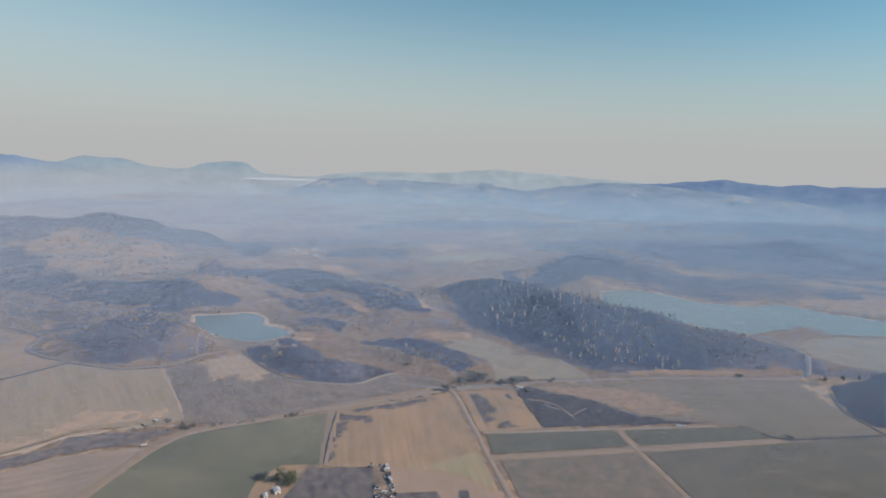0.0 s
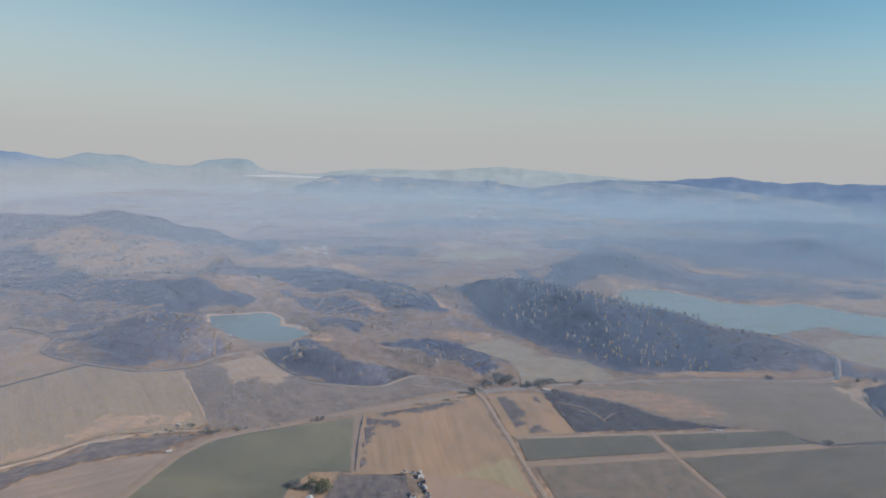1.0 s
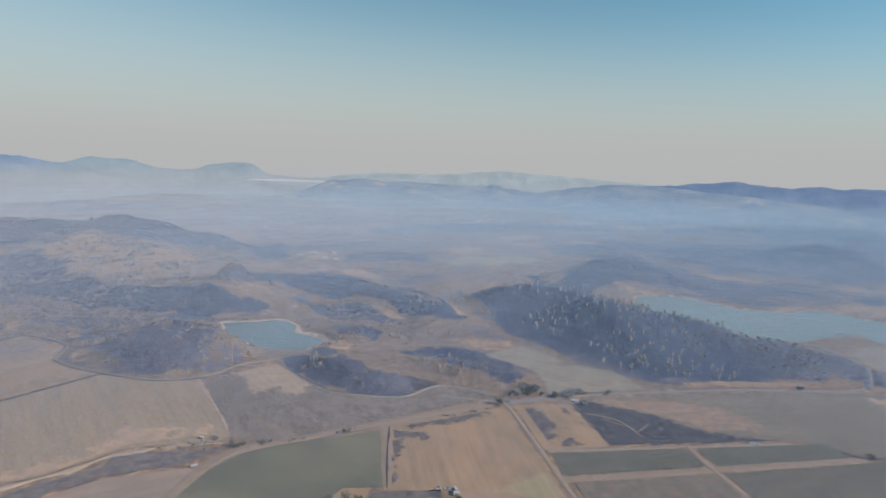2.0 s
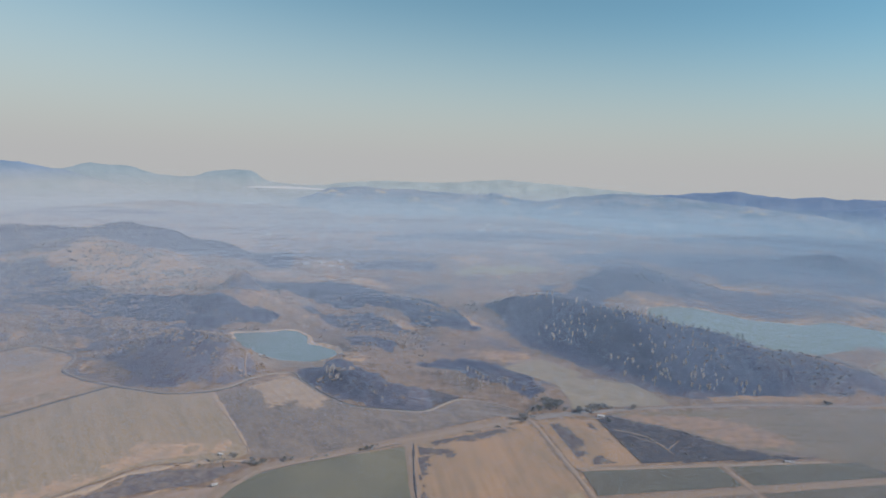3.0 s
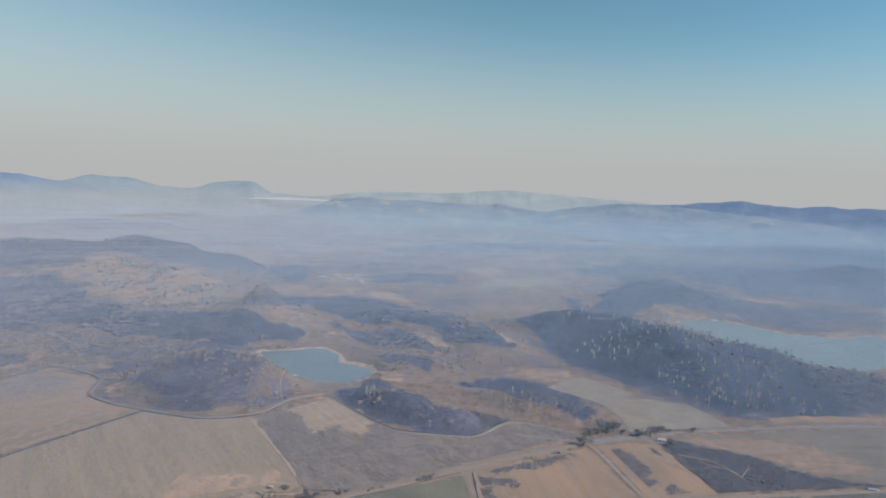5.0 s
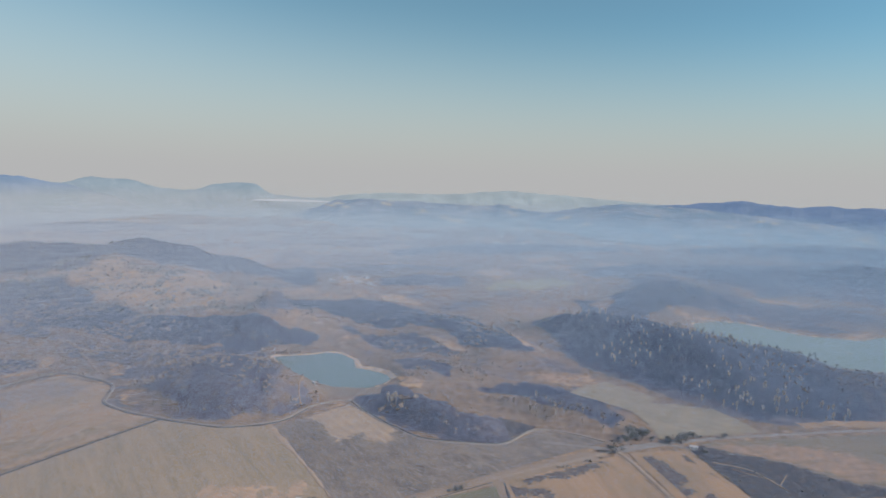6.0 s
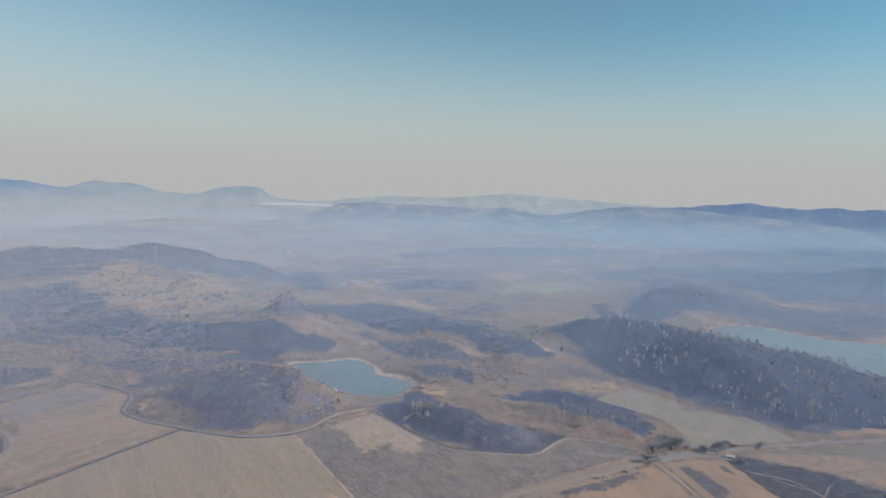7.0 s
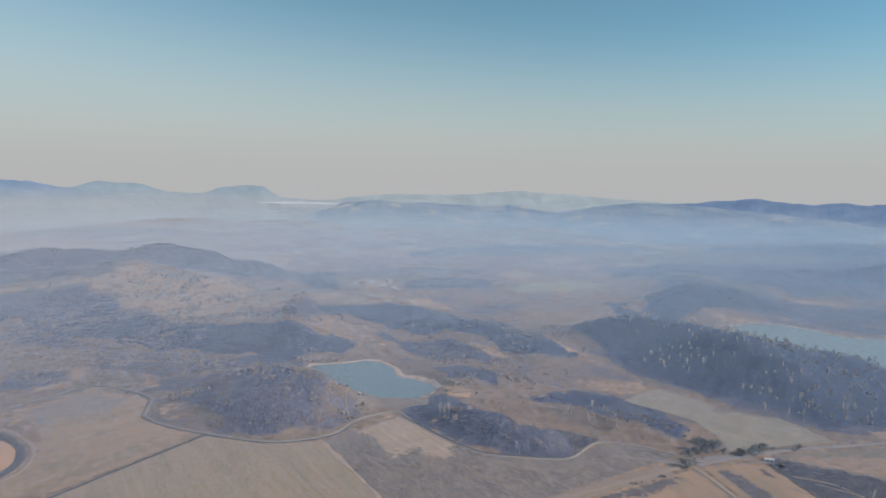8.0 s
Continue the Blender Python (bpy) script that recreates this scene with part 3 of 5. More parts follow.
def curve_points(pts, step=5.0):
    """A smooth line through pts."""
    out = []
    p = [pts[0]] + list(pts) + [pts[-1]]
    for i in range(1, len(p) - 2):
        a, b, c, d = (Vector((*q, 0)) for q in p[i - 1:i + 3])
        n = max(2, int((c - b).length / step))
        for k in range(n):
            t = k / n
            q = 0.5 * (2 * b + (c - a) * t + (2 * a - 5 * b + 4 * c - d) * t * t + (3 * b - a - 3 * c + d) * t ** 3)
            out.append((q.x, q.y))
    return out + [tuple(pts[-1])]


def strip(name, pts, width, mat, label="", lift=0.5, category="road", shift=0.0, wobble=0.3, parent=None):
    """A road, track or ditch: a low bank along a line, with a worn, uneven edge."""
    line = np.array(curve_points(pts))
    d = np.gradient(line, axis=0)
    nrm = np.stack([-d[:, 1], d[:, 0]], -1) / np.maximum(np.linalg.norm(d, axis=1), 1e-6)[:, None]
    w = width * (1 + wobble * 2 * (fbm(line[:, 0], line[:, 1], 14, 2, 3) - 0.5))
    prof = [(-0.85, -0.4), (-0.5, 1.0), (-0.16, 1.08), (0.16, 1.08), (0.5, 1.0), (0.85, -0.4)]
    cols = []
    for off, up in prof:
        p = line + nrm * (shift + off * w)[:, None]
        cols.append(np.stack([p[:, 0], p[:, 1], height(p[:, 0], p[:, 1]) + lift * up], -1))
    ob = grid_object(name, np.stack(cols, 1)[:, ::-1], mat)
    return tagged(ob, label, category, kind="structure")


# ---- ground: one sheet to the horizon ----
def ground():
    turns = np.concatenate([np.linspace(-50, 62, 620), np.linspace(62, 310, 70)[1:-1]])
    rings = np.concatenate([[0.5, 60, 120], np.geomspace(180, 2400, 470), np.geomspace(2400, 4960, 60)[1:]])
    a, r = np.meshgrid(np.radians(turns), rings)
    x, y = -90 + r * np.sin(a), 30 + r * np.cos(a)
    z = height(x, y)
    ob = grid_object("ground", np.stack([x, y, z], -1)[:, ::-1], M_GROUND, closed=True)
    burn = np.zeros_like(x)
    for h, high, share in hill_parts(x, y):
        burn = np.maximum(burn, smooth(0.05, 0.6, h / high + 0.95 * (fbm(x, y, 95, 5, 52) - 0.5)) * share)
    burn = burn * 0.9 + 0.75 * (fbm(x, y, 130, 5, 51) - 0.53) + 0.32 * smooth(0, -80, outside(x, y, WILD)) + 0.6 * smooth(480, 760, x) * smooth(960, 1060, y) * smooth(2300, 1700, y)
    # country traced from the camera's view, this side of the valley, keeps only a faint mottle of its own
    traced = smooth(1900, 1600, y) * smooth(520, 420, x) * smooth(560, 700, y)
    burn = burn * (1 - traced) + traced * (0.24 + 0.8 * (fbm(x, y, 90, 5, 51) - 0.5))
    straw = 0.6 * smooth(0.52, 0.70, fbm(x, y, 240, 4, 61)) * smooth(500, 900, np.hypot(x, y))
    straw = np.maximum(straw, 0.8 * smooth(0.60, 0.68, fbm(x, y, 170, 4, 63)) * smooth(1500, 2000, y)) * (1 - 0.6 * traced)
    soot = 0.3 * smooth(0.45, 0.65, fbm(x, y, 150, 4, 57))
    wander = 26 * (fbm(x, y, 34, 4, 58) - 0.5) + 14 * (fbm(x, y, 12, 2, 60) - 0.5)
    patchy = fbm(x, y, 50, 4, 53) - 0.5
    for b, g, k, corners in STRETCHES:
        a = smooth(5, -5, outside(x, y, corners) + wander * min(1.0, 0.3 + 0.004 * np.ptp([c[0] for c in corners])))
        burn = burn + a * (b + 0.45 * patchy - burn)
        straw = straw + a * (g - 0.3 * patchy - straw)
        soot = soot + a * (k + 0.5 * patchy - soot)
    # drainage lines and old tracks of the fire run down to the south-east
    c, k = math.cos(radians(-36)), math.sin(radians(-36))
    streak = (fbm(x * c + y * k, 3.6 * (y * c - x * k), 130, 5, 71) - 0.5) * smooth(0, 40, outside(x, y, FARMLAND)) * smooth(1700, 1400, y)
    burn, straw = burn + 0.55 * streak, straw - 0.35 * streak
    edge = outside(x, y, BURNT)
    burn = np.maximum(burn, 0.95 * smooth(10, -14, edge + 34 * (fbm(x, y, 45, 4, 55) - 0.5)) * (1 - 0.5 * smooth(400, 520, x) * smooth(0.45, 0.6, fbm(x, y, 40, 4, 56))))
    soot = np.maximum(soot, smooth(10, -30, edge + 30 * (fbm(x, y, 60, 3, 57) - 0.5)) * (1 - 0.55 * smooth(400, 520, x)))
    bank = np.zeros_like(x)
    for shape, wide in ((POND, 10), (LAKE, 3)):
        d = outside(x, y, shape) + 13 * (fbm(x, y, 34, 3, 31) - 0.5) + 4 * (fbm(x, y, 15, 3, 33) - 0.5)
        bank = np.maximum(bank, smooth(wide, wide * 0.4, d))
        burn = burn * smooth(wide * 0.6, wide * 1.6, d)
    cover = np.stack([np.clip(burn, 0, 1), np.clip(straw, 0, 1), bank, np.clip(soot, 0, 1)], -1)[:, ::-1]
    at = ob.data.attributes.new("cover", "FLOAT_COLOR", "POINT")
    at.data.foreach_set("color", cover.reshape(-1).astype(np.float32))
    return tagged(ob, "dry rolling grassland with burnt black hillsides", "ground", kind="structure")


ground()

# ---- water ----
def water(name, corners, z, mat, label):
    cx, cy = sum(p[0] for p in corners) / len(corners), sum(p[1] for p in corners) / len(corners)
    verts = [(cx + (x - cx) * 1.06, cy + (y - cy) * 1.06, z) for x, y in corners]
    bm = bmesh.new()
    f = bm.faces.new([bm.verts.new(v) for v in verts])
    bmesh.ops.triangulate(bm, faces=[f])
    if sum(f.normal.z for f in bm.faces) < 0:
        bmesh.ops.reverse_faces(bm, faces=bm.faces)
    return tagged(part(name, bm, mat), label, "water", kind="structure")


water("pond", POND, POND_Z, M_WATER, "still blue-green farm pond with a pale dry bank")
water("lake", LAKE, LAKE_Z, M_LAKE, "wide pale teal reservoir behind a burnt hill")



def mud_bank(cx, cy, long, wide, turn):
    """A low dark bank of mud rising out of the lake."""
    a, r = np.meshgrid(np.linspace(0, math.tau, 40, endpoint=False), np.linspace(0, 1, 7))
    u, v = r * np.cos(a), r * np.sin(a)
    edge = 0.75 + 0.5 * fbm(30 * np.cos(a) + cx, 30 * np.sin(a) + cy, 22, 3, 91)
    c, t = math.cos(radians(turn)), math.sin(radians(turn))
    x, y = cx + (u * long * c - v * wide * t) * edge, cy + (u * long * t + v * wide * c) * edge
    z = LAKE_Z - 0.5 + 1.5 * (1 - r * r)
    ob = grid_object("mud_bank", np.stack([x, y, z], -1)[:, ::-1], M_BURNBROWN, closed=True)
    return tagged(ob, "low brown mud bank rising out of the reservoir", "mud bank", kind="structure")


mud_bank(774, 838, 32, 13, -8)

# ---- fields ----
field("green_field", [(-11, 573), (-16, 472), (-47, 475), (-70, 421), (-95, 330), (-215, 330), (-188, 432), (-172, 478), (-154, 523), (-134, 541), (-106, 552), (-70, 560)], M_GREEN, "young green crop field edged by tan tracks")
field("stubble_field", [(-1, 580), (60, 597), (121, 613), (124, 600), (126, 470), (126, 410), (94, 443), (43, 459), (-12, 468)], M_STUBBLE, "tan mown stubble field with faint rows")
field("burnt_field", [(-24, 466), (30, 463), (27, 400), (24, 330), (-60, 330), (-40, 425)], M_BURNT_PARCEL, "charred parcel beside a farm lane", ragged=2)
field("bare_field", [(42, 461), (94, 445), (128, 412), (129, 330), (42, 330)], M_PINK, "bare pinkish tan soil beside the road", lift=0.3)
field("dark_green_field", [(139, 511), (267, 505), (267, 472), (136, 472)], M_DARKGREEN, "dark green crop strip between pale tracks")
field("dark_green_field", [(278, 504), (409, 498), (420, 470), (277, 471)], M_DARKGREEN, "dark green crop strip between pale tracks")
field("fallow_field", [(141, 461), (268, 460), (268, 330), (139, 330)], M_BROWN, "patchy brown and olive fallow field")
field("grey_green_field", [(276, 459), (421, 460), (540, 461), (620, 330), (276, 330)], M_GREYGREEN, "dull grey-green field under a thin crop")
field("pasture", [(216, 628), (420, 624), (569, 608), (545, 517), (532, 466), (426, 467), (408, 498), (378, 506), (305, 576)], M_PALEGREEN, "pale grey-green pasture below the road")
patch("burnt_patch", [(185, 620), (205, 624), (218, 625), (234, 606), (261, 588), (281, 571), (298, 551), (311, 533), (382, 500), (324, 500), (196, 512), (198, 548), (196, 580)], [(197, 612), (207, 622), (222, 630), (238, 611), (265, 593), (285, 576), (302, 556), (315, 538), (392, 512), (378, 506), (197, 517)], M_BLACK_ON_REGROWTH, "black burnt grass fading to brown beside the pasture", 0.5)
patch("singed_patch", [(311, 532), (298, 550), (281, 570), (261, 587), (234, 605), (218, 624), (230, 626), (266, 618), (304, 615), (336, 603), (360, 581), (376, 553), (370, 532)], [(310, 532), (297, 550), (280, 570), (260, 587), (233, 605), (217, 624), (208, 628), (420, 623), (470, 600), (470, 520), (420, 490)], M_SINGED_PASTURE, "tan singed grass between burn and pasture", 0.44)
patch("straw_patch", [(556, 594), (574, 593), (592, 583), (580, 569), (558, 562), (546, 535), (538, 548)], [(520, 606), (566, 606), (590, 596), (574, 566), (552, 540), (540, 520), (525, 540), (520, 580)], M_STRAW_ON_PASTURE, "pale straw corner of the pasture", 0.45)
field("tan_field", [(135, 618), (196, 613), (198, 535), (198, 516), (135, 517)], M_STUBBLE, "tan dry field speckled with burnt spots", ragged=2)
field("meadow", [(142, 783), (175, 802), (204, 812), (222, 780), (244, 749), (228, 738), (258, 726), (289, 706), (300, 676), (304, 643), (242, 643), (184, 643), (191, 676), (193, 713), (173, 744)], M_MEADOW, "pale meadow at the foot of the burnt hill", lift=0.45, ragged=3, cell=4.5)
field("hayfield", [(-420, 656), (-326, 752), (-267, 725), (-214, 724), (-167, 618), (-150, 576), (-160, 566), (-237, 562), (-266, 536), (-285, 520), (-400, 480), (-520, 560)], M_BEIGE, "large beige mown hayfield")
patch("straw_margin", [(-400, 470), (-360, 505), (-304, 535), (-268, 550), (-259, 574), (-260, 592), (-250, 605), (-225, 601), (-195, 588), (-177, 594), (-160, 596), (-152, 570), (-181, 555), (-236, 545), (-271, 510), (-320, 480)], [(-420, 485), (-340, 540), (-275, 575), (-272, 605), (-245, 618), (-205, 608), (-167, 612), (-169, 579), (-237, 566), (-266, 536), (-285, 520), (-398, 482)], M_MARGIN, "warm tan straw margin above the creek", 0.6)
field("hayfield", [(-489, 910), (-416, 866), (-406, 838), (-402, 808), (-369, 777), (-331, 756), (-424, 659), (-490, 640), (-470, 745), (-500, 800), (-540, 840)], M_BEIGE2, "tan hayfield inside a bending road")
patch("singed_margin", [(-553, 878), (-487, 892), (-436, 868), (-438, 833), (-463, 820), (-488, 813), (-487, 790), (-461, 733), (-467, 723), (-481, 756), (-502, 783), (-532, 835)], [(-489, 908), (-418, 866), (-408, 838), (-440, 800), (-450, 740), (-462, 720), (-470, 745), (-500, 800), (-538, 840)], M_SCORCHED_HAY, "grey singed grass at the edge of a hayfield", 0.45)
field("scorched_field", [(-210, 722), (-128, 776), (-114, 752), (-96, 716), (-79, 692), (-59, 669), (-26, 657), (8, 648), (25, 651), (62, 677), (96, 664), (123, 641), (0, 597), (-107, 561), (-145, 566), (-150, 578), (-165, 619)], M_SCORCHED, "scorched stubble streaked with pale rows", lift=0.5, cell=3.0)
patch("straw_patch", [(-178, 752), (-126, 781), (-80, 700), (-95, 664), (-112, 672), (-118, 690), (-142, 682)], [(-205, 725), (-128, 776), (-74, 687), (-40, 664), (-90, 620), (-190, 690)], M_STRAW_ON_SCORCHED, "unburnt pale straw in a scorched field", 0.6)
field("creek_bed", [(-330, 470), (-278, 511), (-242, 531), (-242, 547), (-205, 551), (-151, 552), (-174, 529), (-237, 514), (-268, 491), (-320, 440)], M_CREEK, "burnt dark creek bed between pale banks", lift=0.5, ragged=3)
field("tan_field", [(-310, 430), (-268, 488), (-236, 511), (-167, 521), (-163, 515), (-190, 434), (-222, 330), (-330, 330)], M_TANSOIL, "bare tan field beside the creek")
field("burnt_slope", [(584, 582), (720, 620), (800, 480), (640, 440), (545, 480), (545, 520)], M_CHARRED, "black burnt slope", ragged=6)
field("dry_basin", [(-560, 782), (-505, 762), (-488, 742), (-480, 712), (-490, 690), (-560, 680)], M_ORANGE, "orange dry mud of an empty pond", lift=0.6, ragged=3)

STUBBLE_EDGE = [(0, 579), (60, 596), (120, 612), (123, 600), (125, 470), (125, 412), (94, 444), (43, 460), (-11, 469)]
patch("burnt_margin", [(-3, 578), (10, 571), (34, 560), (34, 548), (14, 553), (5, 547), (6, 530), (-2, 512), (-7, 470), (-14, 470), (-9, 526)], STUBBLE_EDGE, M_BLACK_ON_STUBBLE, "burnt margin of the stubble field", 0.42)
patch("burnt_margin", [(3, 582), (60, 598), (99, 608), (104, 599), (80, 588), (50, 581), (23, 574)], STUBBLE_EDGE, M_BLACK_ON_STUBBLE, "burnt margin of the stubble field", 0.47)
patch("green_margin", [(58, 455), (100, 472), (130, 480), (130, 405), (94, 440)], STUBBLE_EDGE, M_TINGE, "greening stubble beside the road", 0.4)
DRY_EDGE = [(141, 611), (191, 607), (194, 535), (194, 518), (141, 520)]
patch("burnt_patch", [(138, 608), (158, 604), (164, 580), (156, 545), (146, 530), (140, 530)], DRY_EDGE, M_BLACK_ON_STUBBLE, "burnt scars in a dry field", 0.46)
patch("burnt_patch", [(150, 540), (172, 541), (174, 522), (146, 521)], DRY_EDGE, M_BLACK_ON_STUBBLE, "burnt scars in a dry field", 0.42)
patch("burnt_patch", [(180, 610), (194, 610), (196, 560), (188, 585)], DRY_EDGE, M_BLACK_ON_STUBBLE, "burnt scars in a dry field", 0.44)
field("tan_strip", [(360, 661), (431, 658), (520, 641), (500, 635), (419, 643), (362, 648)], M_STUBBLE, "pale grass strip below the burnt hill", lift=0.5, ragged=6, cell=4.5)
field("meadow", [(640, 662), (674, 735), (712, 768), (772, 772), (851, 758), (960, 680), (800, 610), (690, 610)], M_MEADOW, "pale meadow beside the lake", ragged=3, seed=5)
field("burnt_triangle", [(31, 712), (66, 686), (30, 663)], M_BLACK, "black burnt corner beside the farm road", lift=0.8, cell=3.0, ragged=1.0)
field("dam", [(-182, 826), (-130, 823), (-84, 834), (-92, 800), (-130, 796), (-178, 800)], M_BURNBROWN, "grey earth dam below the pond", lift=0.5, ragged=2)

field("burnt_garden", [(45, 420), (77, 419), (80, 405), (42, 405)], M_BURNT_PARCEL, "small charred garden plot by the farm lane", ragged=1, lift=0.6)
field("burnt_garden", [(94, 418), (102, 418), (101, 400), (92, 400)], M_BURNT_PARCEL, "small charred garden plot in bare soil", ragged=1, lift=0.6)
field("farmyard", [(-48, 473), (-25, 473), (-27, 464), (-36, 446), (-40, 426), (-60, 330), (-92, 330), (-68, 425), (-63, 454)], M_STUBBLE, "dry tan farmyard beside the green crop", ragged=1, lift=0.5)

field("far_pasture", [(196, 1401), (325, 1590), (448, 1641), (486, 1540), (318, 1399)], M_FAR_PASTURE, "pale green pasture far down the valley", lift=0.9, ragged=8)

# ---- roads, tracks and ditches ----
strip("track", [(206, 588), (220, 579), (232, 568), (236, 553), (239, 530)], 1.6, M_VERGE, "pale track through burnt grass", category="track", lift=0.75, wobble=0.9)
strip("track", [(237, 539), (247, 547), (260, 557)], 1.0, M_VERGE, "pale track through burnt grass", category="track", lift=0.7, wobble=0.9)
strip("track", [(216, 574), (228, 560), (240, 548)], 0.8, M_VERGE, "pale track through burnt grass", category="track", lift=0.72, wobble=0.9)
strip("bank", [(-330, 490), (-283, 518), (-263, 530), (-247, 546), (-232, 553), (-186, 563), (-145, 561)], 5, M_STRAW, "pale straw bank along the creek", category="bank", lift=0.7, wobble=1.3)
strip("bank", [(-246, 575), (-247, 590), (-234, 597), (-219, 584)], 1.6, M_STRAW, "pale straw bank curving round a hollow", category="bank", lift=0.75, wobble=0.7)
strip("bank", [(-213, 726), (-200, 695), (-186, 664), (-166, 617), (-150, 575)], 4.0, M_STRAW, "pale unmown strip between two fields", category="bank", lift=0.62, wobble=1.3)
strip("track", [(-182, 770), (-187, 795), (-184, 811), (-182, 824)], 1.1, M_VERGE, "tan track to the pond", category="track", lift=0.8)
strip("track", [(-58, 828), (10, 819), (48, 817)], 1.5, M_VERGE, "tan track across dry grass", category="track", lift=0.8)
strip("track", [(-526, 1025), (-507, 1010), (-486, 1001), (-460, 997), (-435, 988)], 2.2, M_VERGE, "tan track winding over burnt ground", category="track", lift=0.9, wobble=0.4)
strip("track", [(-496, 997), (-470, 960), (-437, 905)], 3, M_VERGE, "tan track over dry grass", category="track", lift=0.8)
strip("ditch", [(566, 562), (545, 525), (539, 505), (538, 465)], 3, M_DITCH, "dark ditch round the burnt slope", category="ditch", lift=0.7)

strip("road", [(122, 628), (128, 612), (130, 560), (131, 510), (131, 470), (132, 440), (133, 400), (134, 320)], 3.8, M_ROAD, "straight pale dirt road between fields", category="road")
strip("verge", [(100, 617), (0, 590), (-66, 567), (-111, 554), (-139, 543), (-158, 524)], 13, M_VERGE, "dry tan verge along the dirt road", category="verge", lift=0.3, wobble=0.4)
strip("ditch", [(-2, 577), (-8, 526), (-12, 472)], 1.5, M_DITCH, "charred ditch along the stubble field", category="ditch", lift=0.85, wobble=0.9)
strip("road", [(124, 624), (87, 613), (0, 590), (-66, 567), (-111, 554), (-139, 543), (-158, 524)], 4.2, M_ROAD, "pale dirt road along a scorched field")
strip("ditch", [(-12, 580), (-66, 562), (-111, 549), (-136, 538)], 0.9, M_DITCH, "thin dark ditch between road and crop", category="ditch", lift=0.6, wobble=0.9)
strip("track", [(-150, 531), (-163, 515), (-178, 475), (-194, 434), (-222, 340)], 10, M_VERGE, "wide tan earth track beside the crop", category="track", lift=0.5)
strip("road", [(133, 620), (143, 624), (182, 629), (205, 614)], 3.6, M_ASPHALT, "short grey farm lane by the junction")
strip("road", [(60, 650), (122, 628), (149, 632), (197, 633), (240, 637), (297, 637), (415, 634), (507, 621), (560, 619), (590, 626), (616, 653), (645, 696), (660, 741), (653, 806)], 3.8, M_ASPHALT, "pale paved road curving towards the lake")
strip("spillway", [(580, 616), (608, 647), (631, 681), (646, 714), (651, 757), (648, 799)], 4.5, M_CONCRETE, "broad blue-grey spillway channel below the lake", category="channel", lift=0.6, wobble=0.15)
strip("bank", [(650, 692), (661, 724), (677, 750), (712, 767)], 4, M_VERGE, "pale straw bank beside the spillway", category="bank", lift=0.8, wobble=0.8)
# dark ditch line, drawn as a low dark strip
strip("ditch", [(624, 688), (633, 720), (631, 745)], 2.5, M_DITCH, "dark ditch line along the spillway", category="ditch", lift=0.9)
FARM_ROAD = [(-600, 800), (-560, 850), (-538, 877), (-491, 921), (-451, 904), (-412, 870), (-404, 835), (-399, 810), (-370, 783), (-325, 757), (-269, 731), (-236, 728), (-200, 739), (-178, 768), (-150, 784), (-128, 785), (-114, 752), (-96, 719), (-79, 695), (-59, 672), (-26, 660), (8, 651), (25, 654), (62, 680), (96, 667), (123, 644)]
strip("road", FARM_ROAD, 1.7, M_LANE, "winding pale farm road with a dark verge", lift=0.95, wobble=0.2)
strip("ditch", [(-520, 548), (-423, 649), (-382, 695), (-326, 755)], 2.9, M_DITCH, "straight dark ditch between two hayfields", category="ditch")
strip("ditch", FARM_ROAD[:14], 1.1, M_DITCH, "charred verge along the farm road with shadow in its colour", category="ditch", lift=0.8, shift=-3.0, wobble=0.6)
strip("ditch", FARM_ROAD[15:24], 1.6, M_DITCH, "charred verge along the farm road with shadow in its colour", category="ditch", lift=0.8, shift=3.0, wobble=0.6)
strip("track", [(272, 508), (270, 471), (271, 433), (272, 384), (272, 320)], 4.5, M_VERGE, "straight tan farm track", category="track", lift=0.58)
strip("track", [(137, 516), (276, 507), (376, 503)], 4, M_ROAD, "pale farm track between crops", category="track")
strip("track", [(133, 466), (202, 466), (342, 466), (424, 466)], 7, M_VERGE, "wide tan farm track", category="track", lift=0.46)
strip("ditch", [(412, 480), (426, 467), (480, 464), (540, 463)], 3.0, M_DITCH, "dark ditch along a field", category="ditch", lift=0.9)
strip("track", [(-10, 576), (-16, 470)], 8, M_VERGE, "tan earth track between two fields", category="track", lift=0.5, shift=4)
strip("road", [(-600, 815), (-534, 798), (-499, 769), (-480, 745), (-469, 712), (-476, 683), (-520, 640)], 3.2, M_ROAD, "pale road round an empty pond", lift=0.9)
strip("ditch", [(-600, 805), (-536, 788), (-506, 763), (-489, 742), (-479, 712), (-486, 686), (-530, 645)], 6.5, M_DITCH, "dark rim of an empty pond", category="ditch", lift=0.75)

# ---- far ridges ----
# glow colour that imitates haze at the foot of the ridges
FOOT_HAZE = (0.148, 0.162, 0.178)


